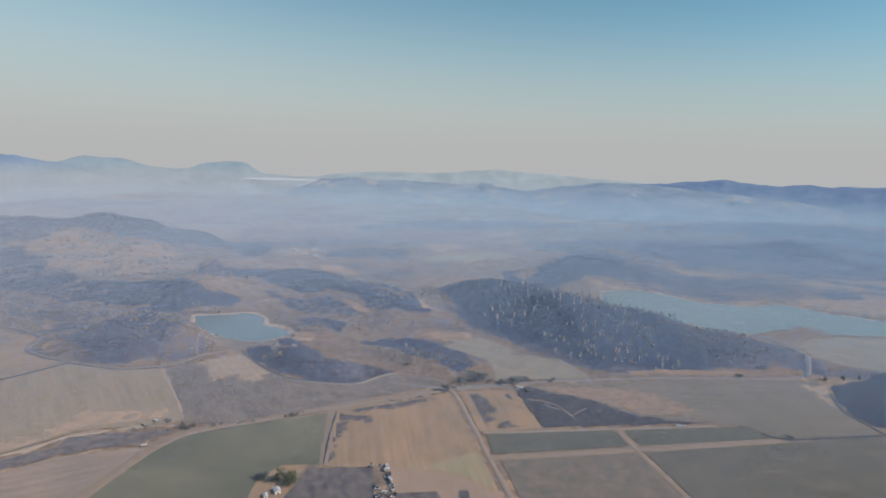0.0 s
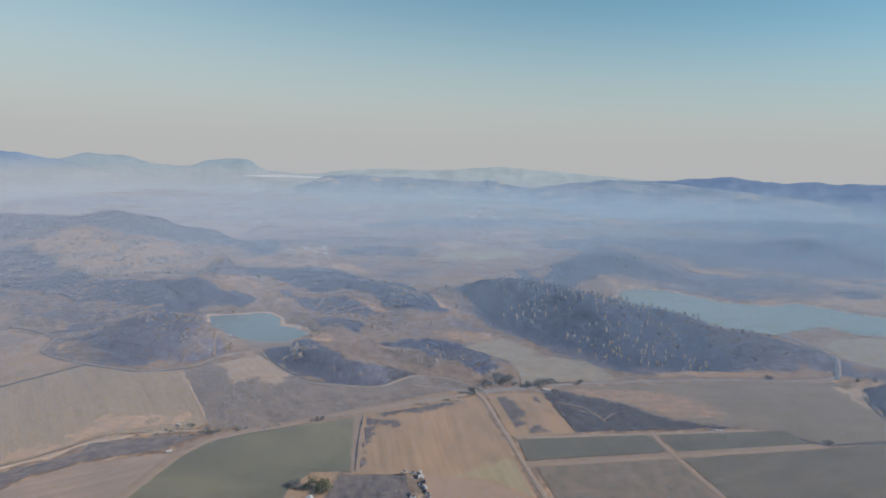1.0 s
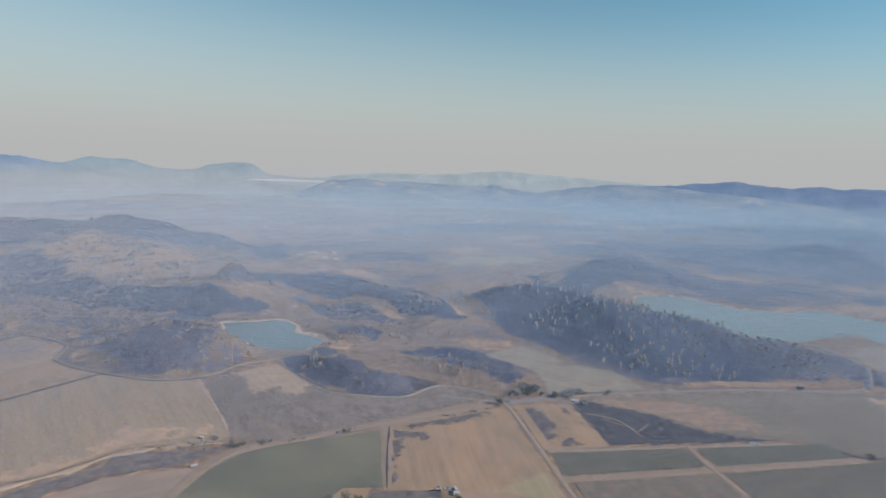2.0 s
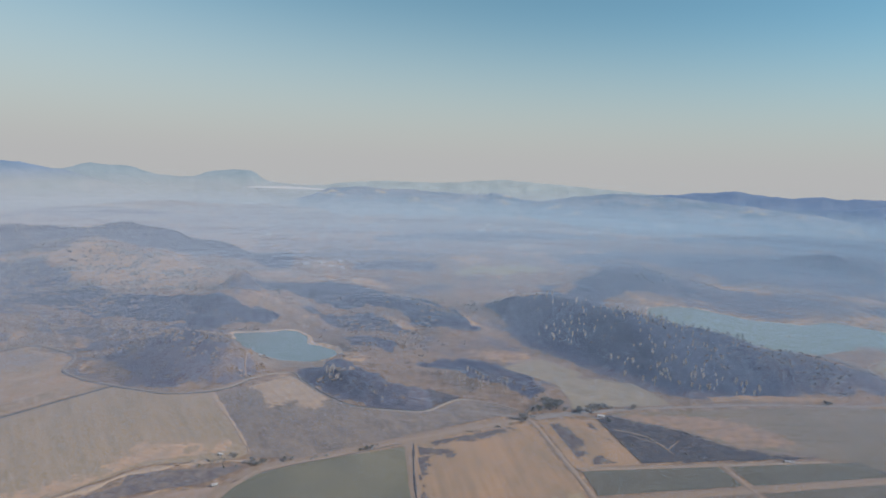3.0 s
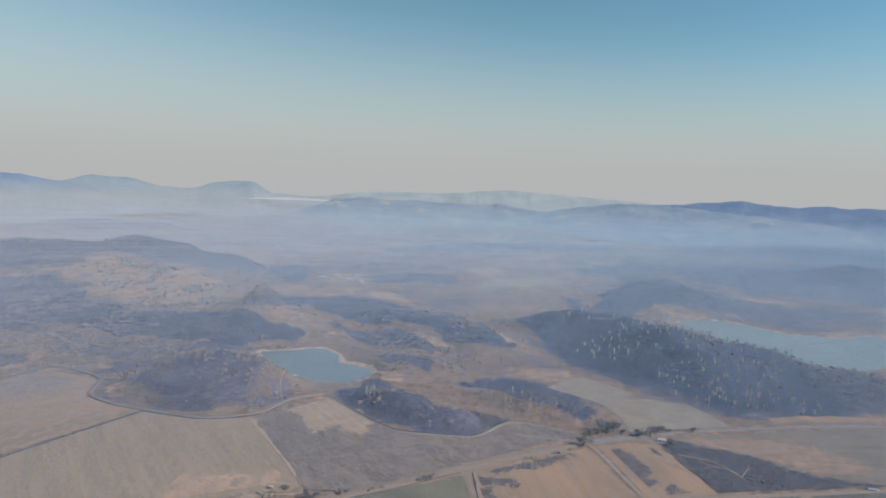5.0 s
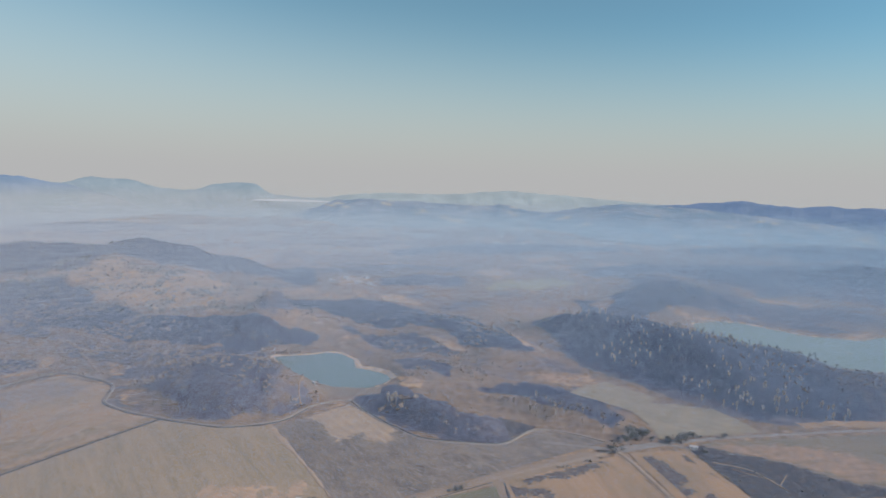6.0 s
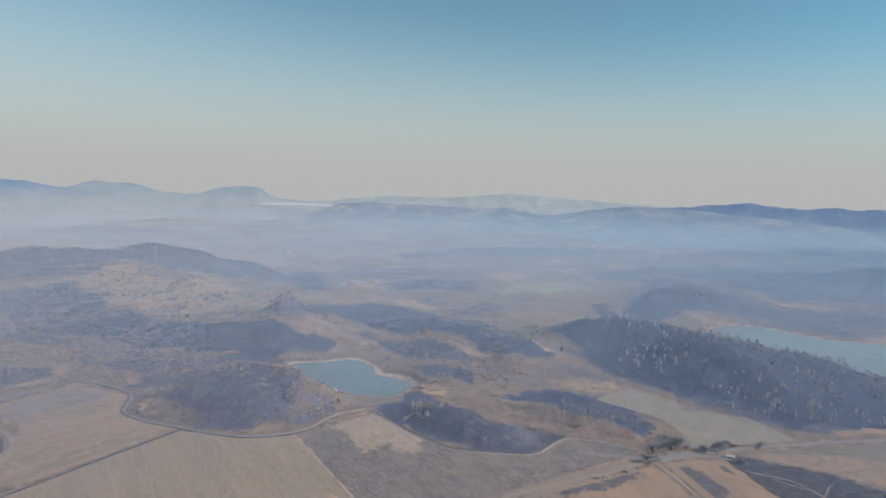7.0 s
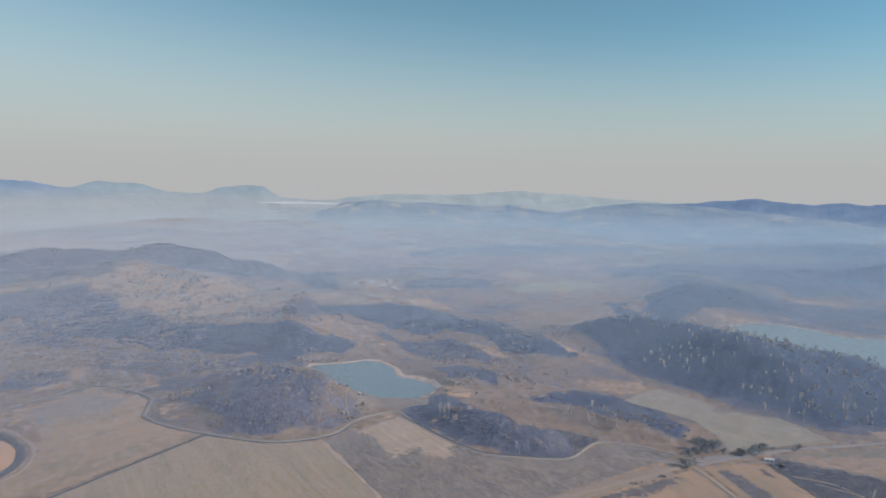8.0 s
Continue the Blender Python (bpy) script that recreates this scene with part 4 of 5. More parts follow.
def ridge_material(name, colour, other, glow, foot_low, foot_high, clearings=False, foot_haze=FOOT_HAZE):
    """Wooded far-off backdrop mountainside; its haze is painted in as glow, smokier towards the foot."""
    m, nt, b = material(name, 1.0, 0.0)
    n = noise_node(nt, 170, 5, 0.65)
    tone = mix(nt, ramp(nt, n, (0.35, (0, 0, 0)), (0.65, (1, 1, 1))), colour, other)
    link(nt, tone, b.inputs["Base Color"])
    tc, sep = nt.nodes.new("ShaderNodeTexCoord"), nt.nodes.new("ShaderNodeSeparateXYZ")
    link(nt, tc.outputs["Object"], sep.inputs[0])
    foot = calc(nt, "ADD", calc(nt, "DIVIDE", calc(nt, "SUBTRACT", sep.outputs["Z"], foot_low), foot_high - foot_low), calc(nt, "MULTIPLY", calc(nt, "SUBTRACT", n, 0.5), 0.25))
    link(nt, mix(nt, ramp(nt, foot, (0.0, (0, 0, 0)), (1.0, (1, 1, 1))), foot_haze, mix(nt, 1.0, glow, mix(nt, n, (0.72, 0.74, 0.78), (1.3, 1.28, 1.24)), "MULTIPLY")), b.inputs["Emission Color"])
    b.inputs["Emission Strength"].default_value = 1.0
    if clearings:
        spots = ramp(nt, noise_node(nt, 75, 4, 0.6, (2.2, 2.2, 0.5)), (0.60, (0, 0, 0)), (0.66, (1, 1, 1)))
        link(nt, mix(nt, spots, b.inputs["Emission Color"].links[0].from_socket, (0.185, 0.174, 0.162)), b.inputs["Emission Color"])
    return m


def ridge(crest, mat, label, depth=5.0, rough=8.0, seed=0):
    """A mountain ridge along a crest line, with spurs and gullies running down to the plain."""
    c = np.array(crest, float)
    run = np.concatenate([[0], np.cumsum(np.hypot(*np.diff(c[:, :2], axis=0).T))])
    at = np.linspace(0, run[-1], max(60, int(run[-1] / 9)))
    x, y, z = (np.interp(at, run, c[:, i]) for i in range(3))
    k = np.ones(3) / 3
    z = np.convolve(np.pad(z, 1, "edge"), k, "valid")
    z = z + rough * (fbm(at, at * 0, 110, 4, seed) - 0.5)
    jag = 11 * (fbm(at, at * 0 + 9, 42, 3, seed + 3) - 0.5)
    d = -np.stack([x, y], -1) / np.hypot(x, y)[:, None]
    rows = []
    for f in np.concatenate([[-0.5, -0.15], np.linspace(0, 1, 16)]):
        wide = depth * np.maximum(z, 15)
        px, py = x + d[:, 0] * f * wide, y + d[:, 1] * f * wide
        fall = (1 - abs(f) * (2 if f < 0 else 1)) ** 1.15
        gully = 1 + 0.55 * (fbm(px, py, 150, 4, seed + 7) - 0.5) * min(1, abs(f) * 6)
        rows.append(np.stack([px, py, z * fall * gully + jag * max(0, 1 - abs(f) * 8) - 12 * min(1, abs(f) * 3)], -1))
    return tagged(grid_object("mountain_ridge", np.stack(rows), mat), label, "mountains", kind="structure")


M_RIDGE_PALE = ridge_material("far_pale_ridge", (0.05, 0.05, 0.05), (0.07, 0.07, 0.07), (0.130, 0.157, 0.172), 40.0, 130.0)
M_RIDGE_BLUE = ridge_material("far_blue_ridge", (0.03, 0.04, 0.04), (0.06, 0.06, 0.05), (0.050, 0.078, 0.142), 20.0, 105.0, foot_haze=(0.090, 0.116, 0.152))
M_RIDGE_LEFT = ridge_material("hazed_blue_ridge", (0.03, 0.04, 0.04), (0.05, 0.05, 0.05), (0.118, 0.150, 0.180), 95.0, 190.0)
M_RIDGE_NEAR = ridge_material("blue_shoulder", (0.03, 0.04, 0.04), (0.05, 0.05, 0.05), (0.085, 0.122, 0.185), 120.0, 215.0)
M_RIDGE_MID = ridge_material("hazed_wooded_ridge", (0.03, 0.04, 0.04), (0.10, 0.08, 0.06), (0.074, 0.104, 0.150), 5.0, 60.0, True, (0.086, 0.109, 0.138))
ridge([(-4300, 1500, 160), (-3700, 2900, 130), (-2400, 4100, 100), (-1346, 4600, 85), (-176, 4805, 118), (-26, 4808, 144), (267, 4800, 165), (476, 4784, 166), (699, 4756, 163), (930, 4716, 179), (1104, 4677, 197), (1236, 4644, 206), (1403, 4596, 197), (1540, 4551, 188), (1696, 4495, 180), (1885, 4419, 164), (2147, 4297, 147), (2438, 4137, 129), (3521, 3302, 137), (3974, 2702, 184), (4500, 1300, 160)], M_RIDGE_PALE, "very pale distant ridge with haze painted as glow", 3.0, 5, 3)
ridge([(-1966, 4227, 191), (-1869, 4270, 190), (-1808, 4296, 203), (-1751, 4320, 227), (-1706, 4338, 236), (-1630, 4367, 227), (-1516, 4408, 222), (-1454, 4428, 209), (-1392, 4448, 187), (-1322, 4469, 169), (-1217, 4499, 159), (-1110, 4526, 157), (-1055, 4539, 175), (-1009, 4550, 196), (-923, 4568, 211), (-846, 4582, 217), (-776, 4595, 219), (-722, 4603, 216), (-686, 4609, 200), (-643, 4615, 164), (-591, 4622, 135), (-366, 4645, 119), (-197, 4655, 92)], M_RIDGE_LEFT, "pale teal mountains with a white haze glow at the foot", 3.0, 6, 11)
ridge([(-4300, 1600, 250), (-3700, 2600, 265), (-1939, 3795, 235), (-1869, 3830, 227), (-1802, 3862, 210), (-1735, 3892, 195), (-1686, 3914, 186), (-1631, 3937, 171), (-1564, 3964, 148), (-1453, 4006, 115), (-1307, 4056, 56), (-1120, 4111, -17), (-853, 4174, -104)], M_RIDGE_NEAR, "blue mountain shoulder above a painted haze foot", 3.5, 6, 17)
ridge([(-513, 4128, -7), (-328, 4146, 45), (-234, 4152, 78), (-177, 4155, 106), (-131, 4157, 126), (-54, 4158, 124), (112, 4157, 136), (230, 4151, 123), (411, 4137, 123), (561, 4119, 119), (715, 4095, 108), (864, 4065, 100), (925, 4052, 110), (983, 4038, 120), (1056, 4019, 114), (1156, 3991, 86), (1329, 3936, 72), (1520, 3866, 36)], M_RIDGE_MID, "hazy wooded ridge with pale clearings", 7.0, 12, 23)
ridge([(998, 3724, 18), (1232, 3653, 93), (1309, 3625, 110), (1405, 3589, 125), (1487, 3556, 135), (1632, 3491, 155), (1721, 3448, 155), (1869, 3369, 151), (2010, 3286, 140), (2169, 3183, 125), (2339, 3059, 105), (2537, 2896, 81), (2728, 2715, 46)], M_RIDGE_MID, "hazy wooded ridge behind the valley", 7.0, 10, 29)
ridge([(1675, 4159, 100), (1806, 4104, 122), (2119, 3951, 135), (2319, 3836, 152), (2390, 3791, 167), (2484, 3730, 171), (2534, 3696, 185), (2582, 3662, 191), (2659, 3606, 176), (2765, 3525, 163), (2863, 3446, 157), (2921, 3397, 168), (2981, 3344, 178), (3041, 3289, 168), (3143, 3191, 171), (3258, 3074, 175), (3750, 2700, 212), (4100, 2000, 200), (4500, 1000, 180)], M_RIDGE_BLUE, "dark blue mountain range above a painted haze foot", 3.0, 10, 37)
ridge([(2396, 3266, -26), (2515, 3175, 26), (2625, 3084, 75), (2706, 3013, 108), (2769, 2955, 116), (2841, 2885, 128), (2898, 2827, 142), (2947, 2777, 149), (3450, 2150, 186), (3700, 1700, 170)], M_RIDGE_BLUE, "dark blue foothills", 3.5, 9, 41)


# ---- strips standing in for smoke haze over the valley ----
def haze_material(name, white, blue, near_white, near_blue):
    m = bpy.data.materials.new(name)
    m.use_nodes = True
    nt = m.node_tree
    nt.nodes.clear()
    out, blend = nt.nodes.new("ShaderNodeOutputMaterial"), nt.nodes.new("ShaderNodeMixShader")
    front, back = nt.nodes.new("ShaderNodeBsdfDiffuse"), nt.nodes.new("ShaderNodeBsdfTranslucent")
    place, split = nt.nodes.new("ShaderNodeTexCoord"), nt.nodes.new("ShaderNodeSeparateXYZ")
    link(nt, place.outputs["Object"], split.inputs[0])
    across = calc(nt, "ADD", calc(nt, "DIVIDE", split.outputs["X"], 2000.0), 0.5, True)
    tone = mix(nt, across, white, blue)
    # near banks are tinted bluer than far ones, imitating blue airlight
    tone = mix(nt, calc(nt, "DIVIDE", split.outputs["Y"], 2400.0, True), mix(nt, across, near_white, near_blue), tone)
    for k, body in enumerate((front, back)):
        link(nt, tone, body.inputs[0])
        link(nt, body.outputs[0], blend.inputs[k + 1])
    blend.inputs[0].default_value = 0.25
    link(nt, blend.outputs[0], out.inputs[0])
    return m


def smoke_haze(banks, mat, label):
    """Haze imitated by solid hair-fine level strips, one bank behind the other: (distance, how thick a bank is)."""
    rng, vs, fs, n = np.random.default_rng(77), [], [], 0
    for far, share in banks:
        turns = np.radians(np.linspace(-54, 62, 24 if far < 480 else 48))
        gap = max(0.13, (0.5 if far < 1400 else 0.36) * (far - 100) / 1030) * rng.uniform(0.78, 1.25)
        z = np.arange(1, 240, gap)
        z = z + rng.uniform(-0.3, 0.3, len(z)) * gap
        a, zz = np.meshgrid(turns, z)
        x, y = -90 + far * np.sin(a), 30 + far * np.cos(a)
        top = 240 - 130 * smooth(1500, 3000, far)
        # the nearest banks are kept high, so they veil mainly the early views
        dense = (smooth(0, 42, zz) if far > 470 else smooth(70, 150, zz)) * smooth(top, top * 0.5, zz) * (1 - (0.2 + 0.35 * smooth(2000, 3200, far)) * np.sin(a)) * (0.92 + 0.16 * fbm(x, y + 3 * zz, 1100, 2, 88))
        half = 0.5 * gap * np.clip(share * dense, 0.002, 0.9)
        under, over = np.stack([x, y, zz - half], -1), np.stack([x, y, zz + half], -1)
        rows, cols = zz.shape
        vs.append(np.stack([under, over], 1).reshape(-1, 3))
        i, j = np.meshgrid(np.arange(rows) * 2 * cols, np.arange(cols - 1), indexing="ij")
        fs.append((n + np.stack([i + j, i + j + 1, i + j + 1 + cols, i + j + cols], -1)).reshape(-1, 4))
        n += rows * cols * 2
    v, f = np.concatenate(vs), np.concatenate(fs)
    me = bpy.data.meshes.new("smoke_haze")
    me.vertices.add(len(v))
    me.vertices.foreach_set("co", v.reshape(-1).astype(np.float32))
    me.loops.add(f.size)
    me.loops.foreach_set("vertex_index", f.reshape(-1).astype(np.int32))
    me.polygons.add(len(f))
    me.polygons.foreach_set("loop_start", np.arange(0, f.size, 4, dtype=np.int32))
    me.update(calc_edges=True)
    # one fixed normal for all strips, so every bank is lit alike
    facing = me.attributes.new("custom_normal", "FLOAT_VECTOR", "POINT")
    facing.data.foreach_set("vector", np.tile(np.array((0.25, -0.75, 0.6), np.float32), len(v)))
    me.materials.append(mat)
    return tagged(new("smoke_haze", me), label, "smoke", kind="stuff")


M_HAZE = haze_material("blue_haze", (0.348, 0.382, 0.408), (0.256, 0.372, 0.468), (0.322, 0.333, 0.406), (0.196, 0.324, 0.515))
smoke_haze([(200, 0.035), (240, 0.036), (280, 0.036), (320, 0.022), (480, 0.021), (540, 0.030), (600, 0.041), (655, 0.051), (715, 0.056), (785, 0.061), (860, 0.066), (940, 0.068), (1025, 0.073), (1115, 0.078), (1210, 0.086), (1310, 0.096), (1420, 0.115), (1540, 0.145), (1680, 0.175), (1870, 0.20), (2100, 0.20), (2350, 0.19), (2650, 0.16), (3000, 0.11), (3400, 0.065), (3800, 0.055)], M_HAZE, "hair-fine strips imitating blue-grey smoke haze over the valley")


# ---- trees and scrub ----
def leaf_cloud(count, centre, radii, size, seed, flat=0.0):
    """Many small leaf tufts, thrown unevenly into an egg-shaped space: vertices and quads."""
    rng = np.random.default_rng(seed)
    lumps = rng.normal(0, 0.45, (6, 3))
    p = lumps[rng.integers(0, 6, count)] + rng.normal(0, 0.33, (count, 3))
    p = p * radii + centre
    a, b = rng.normal(0, 1, (count, 3)), rng.normal(0, 1, (count, 3))
    a /= np.linalg.norm(a, axis=1)[:, None]
    b = np.cross(a, b)
    b /= np.linalg.norm(b, axis=1)[:, None]
    s = size * rng.uniform(0.6, 1.3, (count, 1))
    v = np.stack([p - a * s, p - b * s * 0.7, p + a * s, p + b * s * 0.7], 1).reshape(-1, 3)
    return v, np.arange(count * 4).reshape(-1, 4)


def limb(bm, a, b, ra, rb, sides=5):
    a, b = Vector(a), Vector(b)
    q = (b - a).to_track_quat("Z", "Y")
    rings = [[bm.verts.new(p + q @ Vector((r * math.cos(k * math.tau / sides), r * math.sin(k * math.tau / sides), 0))) for k in range(sides)] for p, r in ((a, ra), (b, rb))]
    for k in range(sides):
        bm.faces.new((rings[0][k], rings[0][(k + 1) % sides], rings[1][(k + 1) % sides], rings[1][k]))


def tree(kind_label, crown_mat, bark, high, wide, leaves, leaf, seed, category="tree"):
    """One tree at the origin: a tapered trunk with limbs, and a crown of many tufts."""
    rng = random.Random(seed)
    root = tagged(new("tree"), kind_label, category)
    bm = bmesh.new()
    lean = rng.uniform(-0.06, 0.06) * high
    knee = (lean * 0.5, -lean * 0.3, high * 0.4)
    limb(bm, (0, 0, -0.6), knee, 0.045 * high, 0.03 * high, 6)
    limb(bm, knee, (lean, -lean, high * 0.85), 0.03 * high, 0.008 * high, 6)
    for k in range(6):
        t, turn = rng.uniform(0.35, 0.7), k * 1.05 + rng.uniform(-0.3, 0.3)
        foot = (lean * t, -lean * t * 0.6, high * t)
        limb(bm, foot, (foot[0] + wide * 0.4 * math.cos(turn), foot[1] + wide * 0.4 * math.sin(turn), high * (t + 0.2)), 0.014 * high, 0.004 * high, 4)
    part("trunk", bm, bark, root)
    v, f = leaf_cloud(leaves, (lean * 0.7, -lean * 0.6, high * 0.62), (wide * 0.5, wide * 0.5, high * 0.36), leaf, seed)
    v[:, 2] = np.maximum(v[:, 2], high * 0.12)
    mesh_object("crown", v.tolist(), f.tolist(), crown_mat, root)
    return root


def plant(models, spots, group, seed, low=0.75, top=1.25):
    """Copies of the models standing on the ground at the spots."""
    rng = random.Random(seed)
    for x, y in spots:
        k = rng.uniform(low, top)
        z = float(height(x, y))
        tagged(copy_thing(rng.choice(models), pose(x, y, z, 0, 0, rng.uniform(0, 360)) @ Matrix.Diagonal((k * rng.uniform(0.85, 1.15), k, k, 1))), group=group)


def put_away(models):
    """Removes the patterns once they have been copied."""
    for m in models:
        for o in (*m.children_recursive, m):
            bpy.data.objects.remove(o)


M_BRUSH = foliage_material("dry_brush", (0.31, 0.235, 0.17), (0.20, 0.155, 0.12))
M_SCRUB = foliage_material("burnt_scrub", (0.105, 0.098, 0.10), (0.18, 0.16, 0.145))
M_BARK = plain_material("charred_bark", (0.06, 0.052, 0.048), 0.95, 0.3, 1.0)
M_PALEBARK = plain_material("grey_bark", (0.34, 0.30, 0.26), 0.95, 0.3, 1.0)
M_SCORCHED_LEAF = foliage_material("scorched_leaves", (0.40, 0.335, 0.27), (0.25, 0.22, 0.19))
M_DARK_LEAF = foliage_material("dark_oak_leaves", (0.105, 0.110, 0.100), (0.17, 0.162, 0.142))
M_GREEN_LEAF = foliage_material("green_leaves", (0.045, 0.060, 0.034), (0.095, 0.10, 0.055))
M_SINGED_LEAF = foliage_material("singed_leaves", (0.34, 0.262, 0.196), (0.185, 0.155, 0.132))
M_BROWN_LEAF = foliage_material("brown_leaves", (0.25, 0.185, 0.145), (0.14, 0.115, 0.10))

pale = [tree("scorched pale tree with a thin tan crown on burnt ground", M_SCORCHED_LEAF, M_PALEBARK, h, w, 150, 0.7, 100 + i) for i, (h, w) in enumerate(((12, 3.8), (14, 4.2), (9.5, 4.2), (13, 3.2)))]
brown = [tree("burnt brown oak with a thin singed crown", M_BROWN_LEAF, M_BARK, h, w, 80, 0.8, 120 + i) for i, (h, w) in enumerate(((8, 7), (9, 8), (7, 7)))]
dark = [tree("dark green oak with a broad rounded crown", M_DARK_LEAF, M_BARK, h, w, 800, 0.62, 140 + i) for i, (h, w) in enumerate(((10, 11), (8, 9), (12, 12)))]
green = [tree("leafy green tree beside the farmhouse", M_GREEN_LEAF, M_BARK, 11, 11, 260, 0.8, 160)]


def on_hill(cx, cy, a, b, turn, count, seed, apart=7.0, clump=0.0):
    """Spots thrown over a turned ellipse, kept apart, in loose clumps."""
    rng, spots, tries = random.Random(seed), [], 0
    c, s = math.cos(radians(turn)), math.sin(radians(turn))
    while len(spots) < count and tries < count * 60:
        tries += 1
        u, v = rng.uniform(-1, 1), rng.uniform(-1, 1)
        if u * u + v * v > 1:
            continue
        x, y = cx + u * a * c - v * b * s, cy + u * a * s + v * b * c
        if clump and float(fbm(np.array(x), np.array(y), 38, 2, seed)) < clump:
            continue
        if all((x - p) ** 2 + (y - q) ** 2 > apart * apart for p, q in spots):
            spots.append((x, y))
    return spots


def in_outline(corners, count, seed, apart, clump, inset):
    """Spots thrown inside an outline, kept apart, in loose clumps."""
    rng, spots = random.Random(seed), []
    xs, ys = [p[0] for p in corners], [p[1] for p in corners]
    for _ in range(count * 60):
        x, y = rng.uniform(min(xs), max(xs)), rng.uniform(min(ys), max(ys))
        if float(outside(np.array(x), np.array(y), corners)) > -inset or float(fbm(np.array(x), np.array(y), 46, 2, seed)) < clump:
            continue
        if all((x - p) ** 2 + (y - q) ** 2 > apart * apart for p, q in spots):
            spots.append((x, y))
        if len(spots) == count:
            break
    return spots


TREE_SLOPE = [(205, 960), (235, 860), (262, 770), (312, 700), (420, 690), (440, 740), (420, 800), (370, 880), (300, 960), (240, 1010)]
plant(pale, in_outline(TREE_SLOPE, 125, 1, 7.5, 0.36, 4), "scorched trees on the burnt hill", 1, 0.38, 0.75)
plant(pale, on_hill(345, 705, 110, 24, -25, 34, 2, 4.5, 0.52), "scorched trees on the burnt hill", 2, 0.45, 0.85)
plant(brown, on_hill(470, 730, 140, 50, -35, 48, 3, 6, 0.52), "burnt oaks on the hill", 3, 0.35, 0.65)
slim = [tree("slim dark tree standing on the burnt crest", M_DARK_LEAF, M_BARK, h, w, 70, 0.6, 180 + i) for i, (h, w) in enumerate(((11, 4.5), (9.5, 3.8), (12, 5)))]
plant(slim, [(x + random.uniform(-3, 3), y + random.uniform(-3, 3)) for x, y in curve_points([(378, 876), (405, 853), (437, 834), (470, 806), (500, 786)], 10.0)], "slim trees along the crest", 17, 0.5, 0.85)
crest = [(x, y) for x, y in curve_points([(437, 826), (480, 796), (525, 762), (585, 725)], 13.0)]
plant(brown + dark[1:2], [(x + random.uniform(-5, 5), y + random.uniform(-5, 5)) for x, y in crest], "trees along the ridge", 4, 0.4, 0.65)
plant(dark, [(166, 645), (155, 648), (201, 631), (188, 634), (122, 620)], "oaks by the road junction", 5, 0.8, 1.05)
plant(dark, [(160, 660), (170, 655), (144, 641), (212, 640), (222, 642), (252, 634), (210, 607), (494, 626)], "oaks by the road junction", 15, 0.45, 0.7)
plant(dark, [(599, 606), (622, 603), (646, 604)], "dark trees below the lake road", 16, 0.5, 0.8)
# the two near (-57, 450) stand on the farmhouse tree's shadow streak
plant(dark, [(430, 467), (-55, 449), (-60, 452), (-145, 556), (-140, 553), (-136, 557), (-112, 560), (-118, 558), (-46, 571), (-41, 572), (-163, 570)], "scattered oaks", 6, 0.3, 0.5)
# added trees, standing in for the shadow streak beside the green tree
plant(dark, [(-63, 455), (-58, 453), (-52, 451)], "dark trees hedging the farmyard", 18, 0.4, 0.6)
plant(green, [(-40, 447), (-34, 446), (-46, 449), (-38, 440)], "trees by the farmhouse", 7, 0.65, 0.95)
plant(pale, [(-83, 752), (-78, 748), (-86, 757)], "scorched trees by the pond", 8, 0.8, 1.1)
plant(brown + pale, on_hill(115, 705, 85, 22, -42, 18, 9, 6), "burnt oaks by the meadow", 9, 0.4, 0.75)
put_away(pale + brown + dark + green + slim)


def scrub(name, areas, mat, size, tufts, seed, label, clump=0.46):
    """Bushes and rocks past counting, thrown over the hillsides, as one mesh."""
    rng, vs = np.random.default_rng(seed), []
    for cx, cy, a, b, turn, count in areas:
        c, s = math.cos(radians(turn)), math.sin(radians(turn))
        u, v = rng.uniform(-1, 1, count * 4), rng.uniform(-1, 1, count * 4)
        x, y = cx + u * a * c - v * b * s, cy + u * a * s + v * b * c
        keep = (u * u + v * v < 1) & (fbm(x, y, 45, 3, seed) > clump) & (outside(x, y, POND) > 8) & (outside(x, y, LAKE) > 8)
        x, y = x[keep][:count], y[keep][:count]
        k = (size * rng.uniform(0.5, 1.4, len(x)))[:, None, None]
        at = np.stack([x, y, height(x, y)], -1)[:, None] + k * (rng.normal(0, 0.5, (len(x), tufts, 3)) * (1, 1, 0.7) + (0, 0, 0.7))
        p, q = rng.normal(0, 1, at.shape), rng.normal(0, 1, at.shape)
        p /= np.linalg.norm(p, axis=-1, keepdims=True)
        q = np.cross(p, q)
        q /= np.linalg.norm(q, axis=-1, keepdims=True)
        g = k * 0.5 * rng.uniform(0.6, 1.3, (len(x), tufts, 1))
        vs.append(np.stack([at - p * g, at - q * g * 0.7, at + p * g, at + q * g * 0.7], 2).reshape(-1, 3))
    vs = np.concatenate(vs)
    ob = mesh_object(name, vs.tolist(), np.arange(len(vs)).reshape(-1, 4).tolist(), mat)
    return tagged(ob, label, "scrub", kind="stuff")


